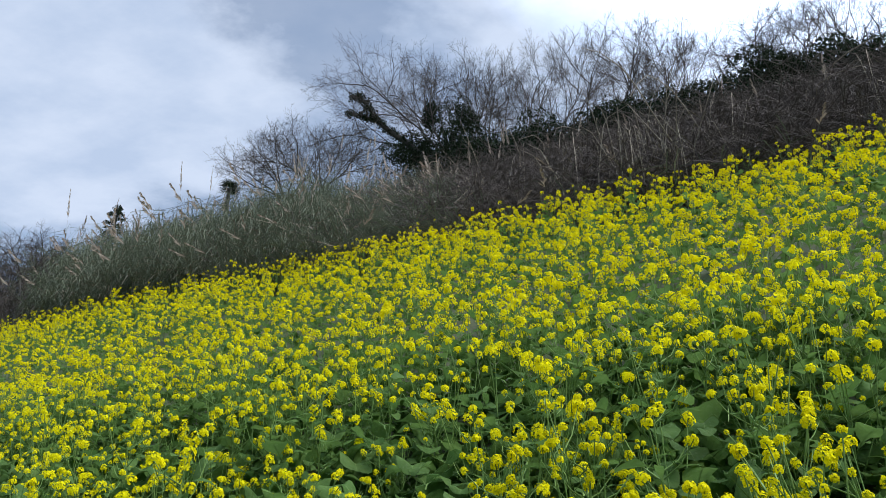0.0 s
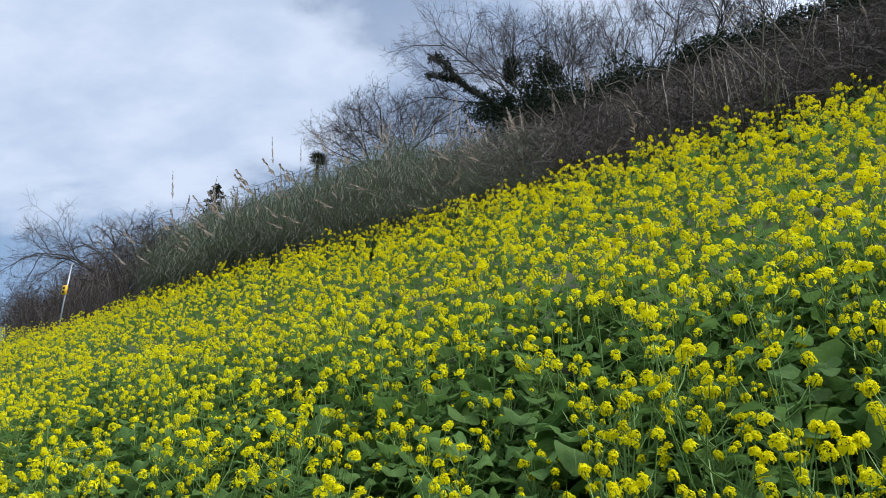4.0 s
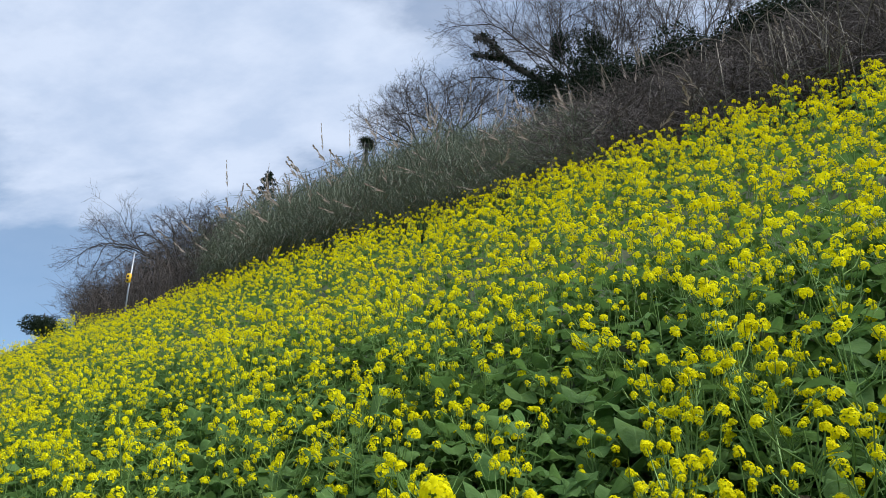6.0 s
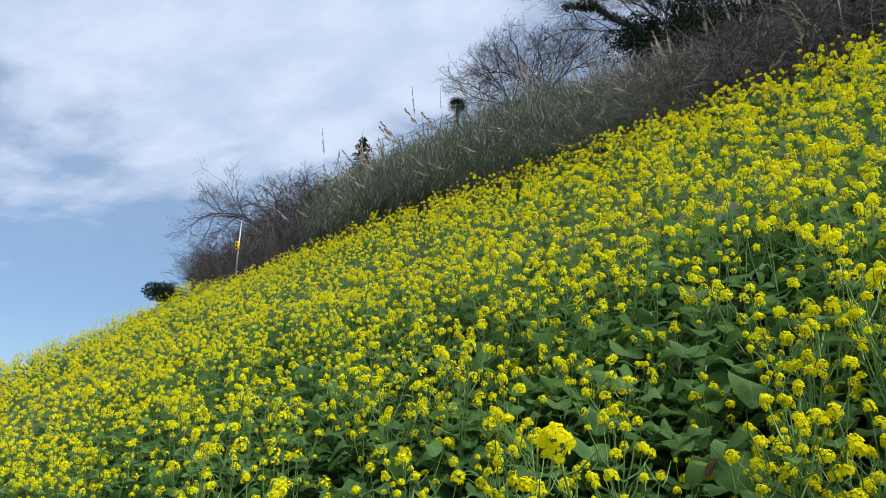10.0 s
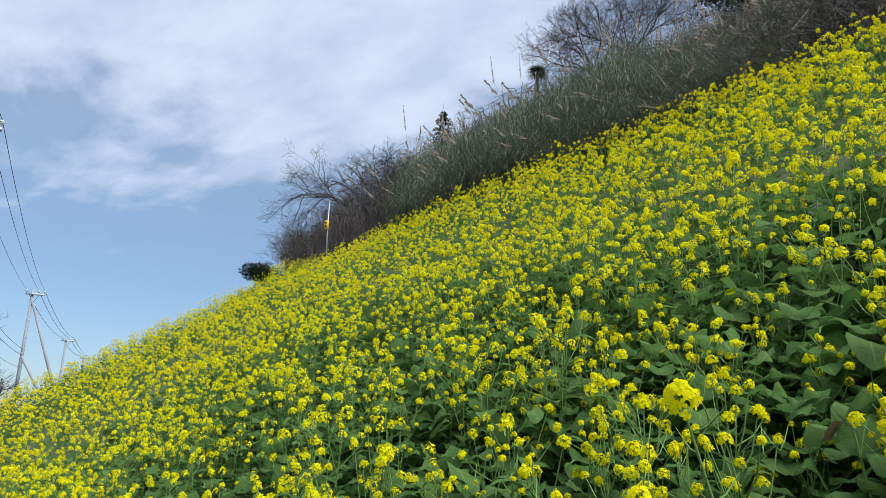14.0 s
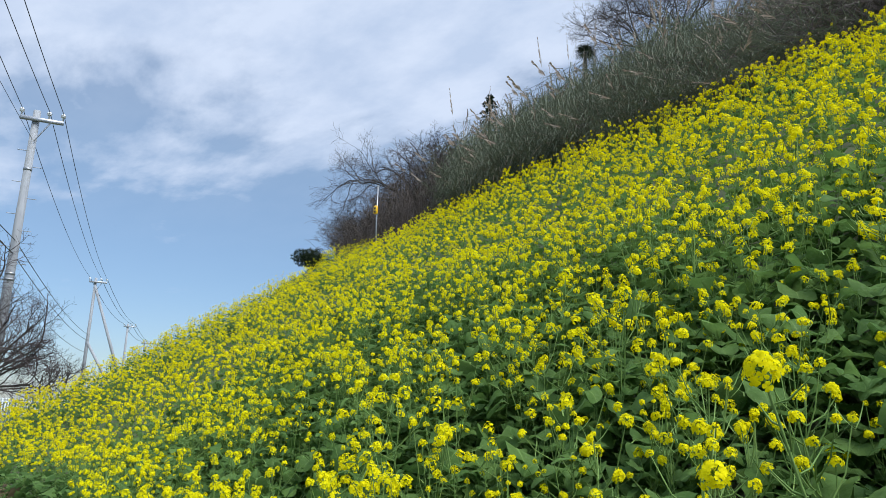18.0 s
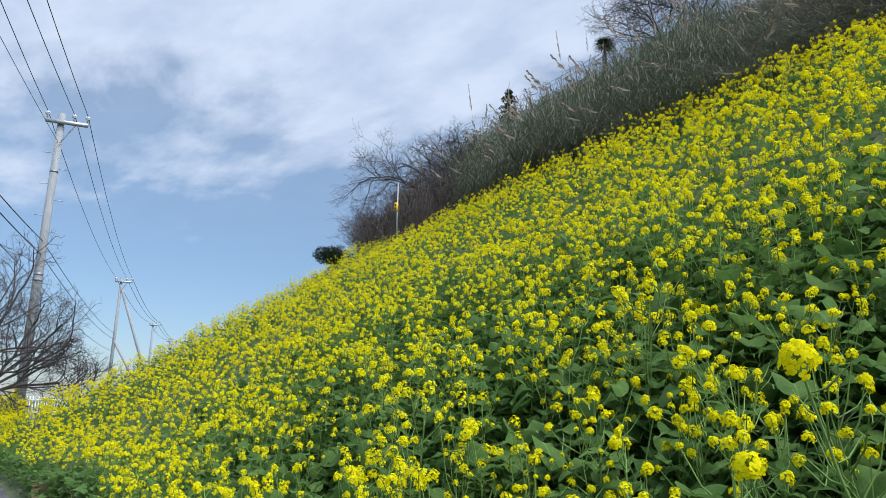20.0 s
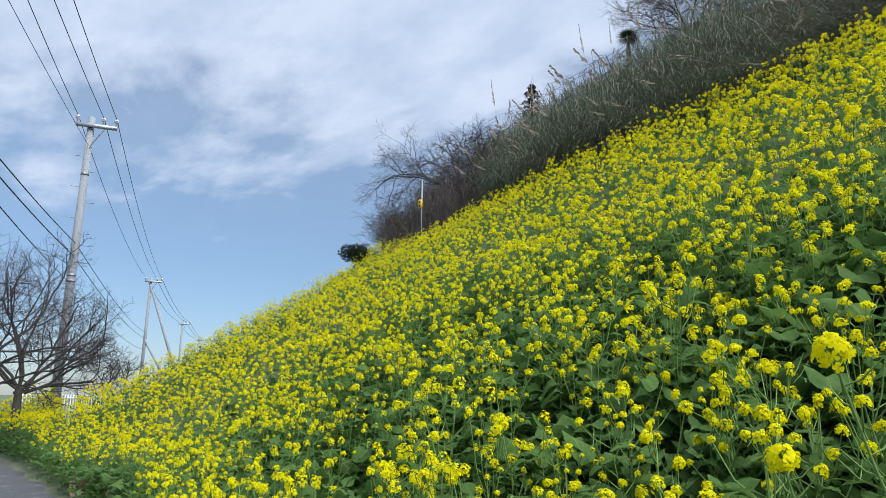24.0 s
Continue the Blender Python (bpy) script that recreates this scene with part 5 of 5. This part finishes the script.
    tube(s, [(0, 0, 0), (0, 0, 1.02)], 0.022, 6, cap=True)
    bar = s.mesh("bar", [M_PALE])
    for k in range(n + 1):
        ob = part("bar", bar, M_PALE, fence)
        ob.location = run * k / n
    p = pole_place(-61.35, 33.0)
    mir = thing("traffic_mirror", tuple(p), "round traffic mirror on a thin post beyond the fence", "traffic mirror")
    s = Soup()
    tube(s, [(0, 0, -0.1), (0, 0, 1.5)], 0.03, 8)
    part("post", s, M_STEEL, mir)
    s = Soup()
    tube(s, [(0.02, 0.03, 1.62), (0.0, 0.0, 1.62), (-0.01, -0.03, 1.62)], [0.10, 0.16, 0.15], 16, cap=True)
    part("mirror", s, M_STEEL, mir)
    # thin pole and lines behind the bank
    p = pole_place(-24.75, 30.0)
    z = floor_z(p[0], p[1])
    h = 30 * math.tan(radians(25.9)) + EYE - z
    far = thing("antenna_pole", (p[0], p[1], z), "thin far pole with short crossbars showing over the reeds", "pole")
    s = Soup()
    tube(s, [(0, 0, -0.2), (0, 0, h)], 0.018, 6)
    part("shaft", s, M_STEEL, far)
    for dz in (0.1, 0.3):
        s = Soup()
        tube(s, [(-0.25, 0, h - dz), (0.25, 0, h - dz)], 0.015, 5)
        part("crossbar", s, M_STEEL, far)
    q = pole_place(-14.0, 30.0)
    for dz in (0.1, 0.3):
        cable("thin_cable", (p[0], p[1], z + h - dz), (q[0], q[1], 30 * math.tan(radians(30.5)) + EYE - dz), 0.1, 0.008, "thin cable running behind the palm", "overhead cables")


reed_bank()
thicket()
ridge_woods()
ivy_tree()
palm()
conifer()
bank_end()
lane_side()

# ---- plants close to the path ----


def tall_plant(head, base, seed, size, label):
    """A lone tall stalk with one full head, siliques under it and a few leaves at its foot."""
    r = np.random.RandomState(seed)
    z = floor_z(base[0], base[1])
    ob = thing("rapeseed_plant", (base[0], base[1], z), label, "rapeseed plant")
    h = np.array(head) + (0, 0, EYE) - (base[0], base[1], z)
    t = np.linspace(0, 1, 9)[:, None]
    line = h * t + np.array((0.012, 0.0, 0.0)) * np.sin(t * math.pi * 2)
    s = Soup()
    tube(s, line, np.linspace(0.0018, 0.0012, 9), 7, STEM)
    for k in range(9):
        p = line[-1] - (line[-1] - line[-3]) * (0.15 + 0.10 * k)
        a = k * 2.4
        d = np.array((math.cos(a), math.sin(a), 0.35))
        tube(s, [p, p + d * 0.012, p + d * 0.030 + (0, 0, 0.012)], [0.0007, 0.0011, 0.0004], 4, STEM)
    part("stem", s, CROP, ob)
    s = Soup()
    axis = unit(line[-1] - line[-3]) + np.array((0.0, -0.35, 0.5))
    flower_head(s, line[-1], unit(axis), r, 0, size * 1.1, 0.25, 108)
    part("flower_head", s, CROP, ob)
    for k in range(7):
        s = Soup()
        q = 0.05 + 0.55 * k / 7
        i = int(q * 8)
        leaf(s, line[i], k * 2.4, 0.18 - 0.10 * q, 0.085 - 0.06 * q, 0.6, 0.6, r, True)
        part("leaf", s, CROP, ob)


tall_plant((-0.175, 0.634, -0.014), (0.06, 0.82), 5, 0.80, "lone tall rapeseed stalk with a full round yellow head")
tall_plant((-0.246, 0.779, -0.112), (-0.07, 0.95), 9, 0.80, "leaning rapeseed stalk with a loose yellow head")


def withered(az, dist, drop, seed, size=1.0):
    """A plant whose upper leaf has dried to brown paper."""
    r = np.random.RandomState(seed)
    x, y = at_az(az, dist)
    z = floor_z(x, y)
    top = EYE + drop - z
    ob = thing("withered_rapeseed_plant", (x, y, z), "rapeseed plant with a curled brown withered leaf", "rapeseed plant", "withered plants at the field's foot")
    s = Soup()
    tube(s, [(0.05, 0.04, -0.03), (0.03, 0.02, top * 0.5), (0, 0, top)], [0.004, 0.0035, 0.002], 5)
    part("stem", s, M_STEM, ob)
    s = Soup()
    leaf(s, np.array((0, 0, top)), r.uniform(0, 6.3), size * r.uniform(0.05, 0.075), size * r.uniform(0.022, 0.034), 0.5, r.uniform(0.9, 1.5), r, True, 0, None)
    part("leaf", s, M_DEADLEAF, ob, "curled brown dry leaf")


for k, (az, dist, drop) in enumerate(((-0.6, 1.40, 0.03), (5.3, 1.36, -0.02), (4.0, 1.45, 0.02), (8.8, 1.42, 0.03), (12.0, 1.5, 0.05))):
    withered(az, dist, drop - 0.05, 40 + k, 1.0)

# dry leaves at the lane's edge
for k in range(12):
    u = 4.6 + 0.34 * k
    v = float(foot(u)) + 0.17 + 0.05 * (k % 3)
    x, y = xy(u, v)
    withered(math.degrees(math.atan2(x, y)), math.hypot(x, y), floor_z(x, y) + 0.07 + 0.05 * (k % 4) - EYE, 60 + k, 2.6)
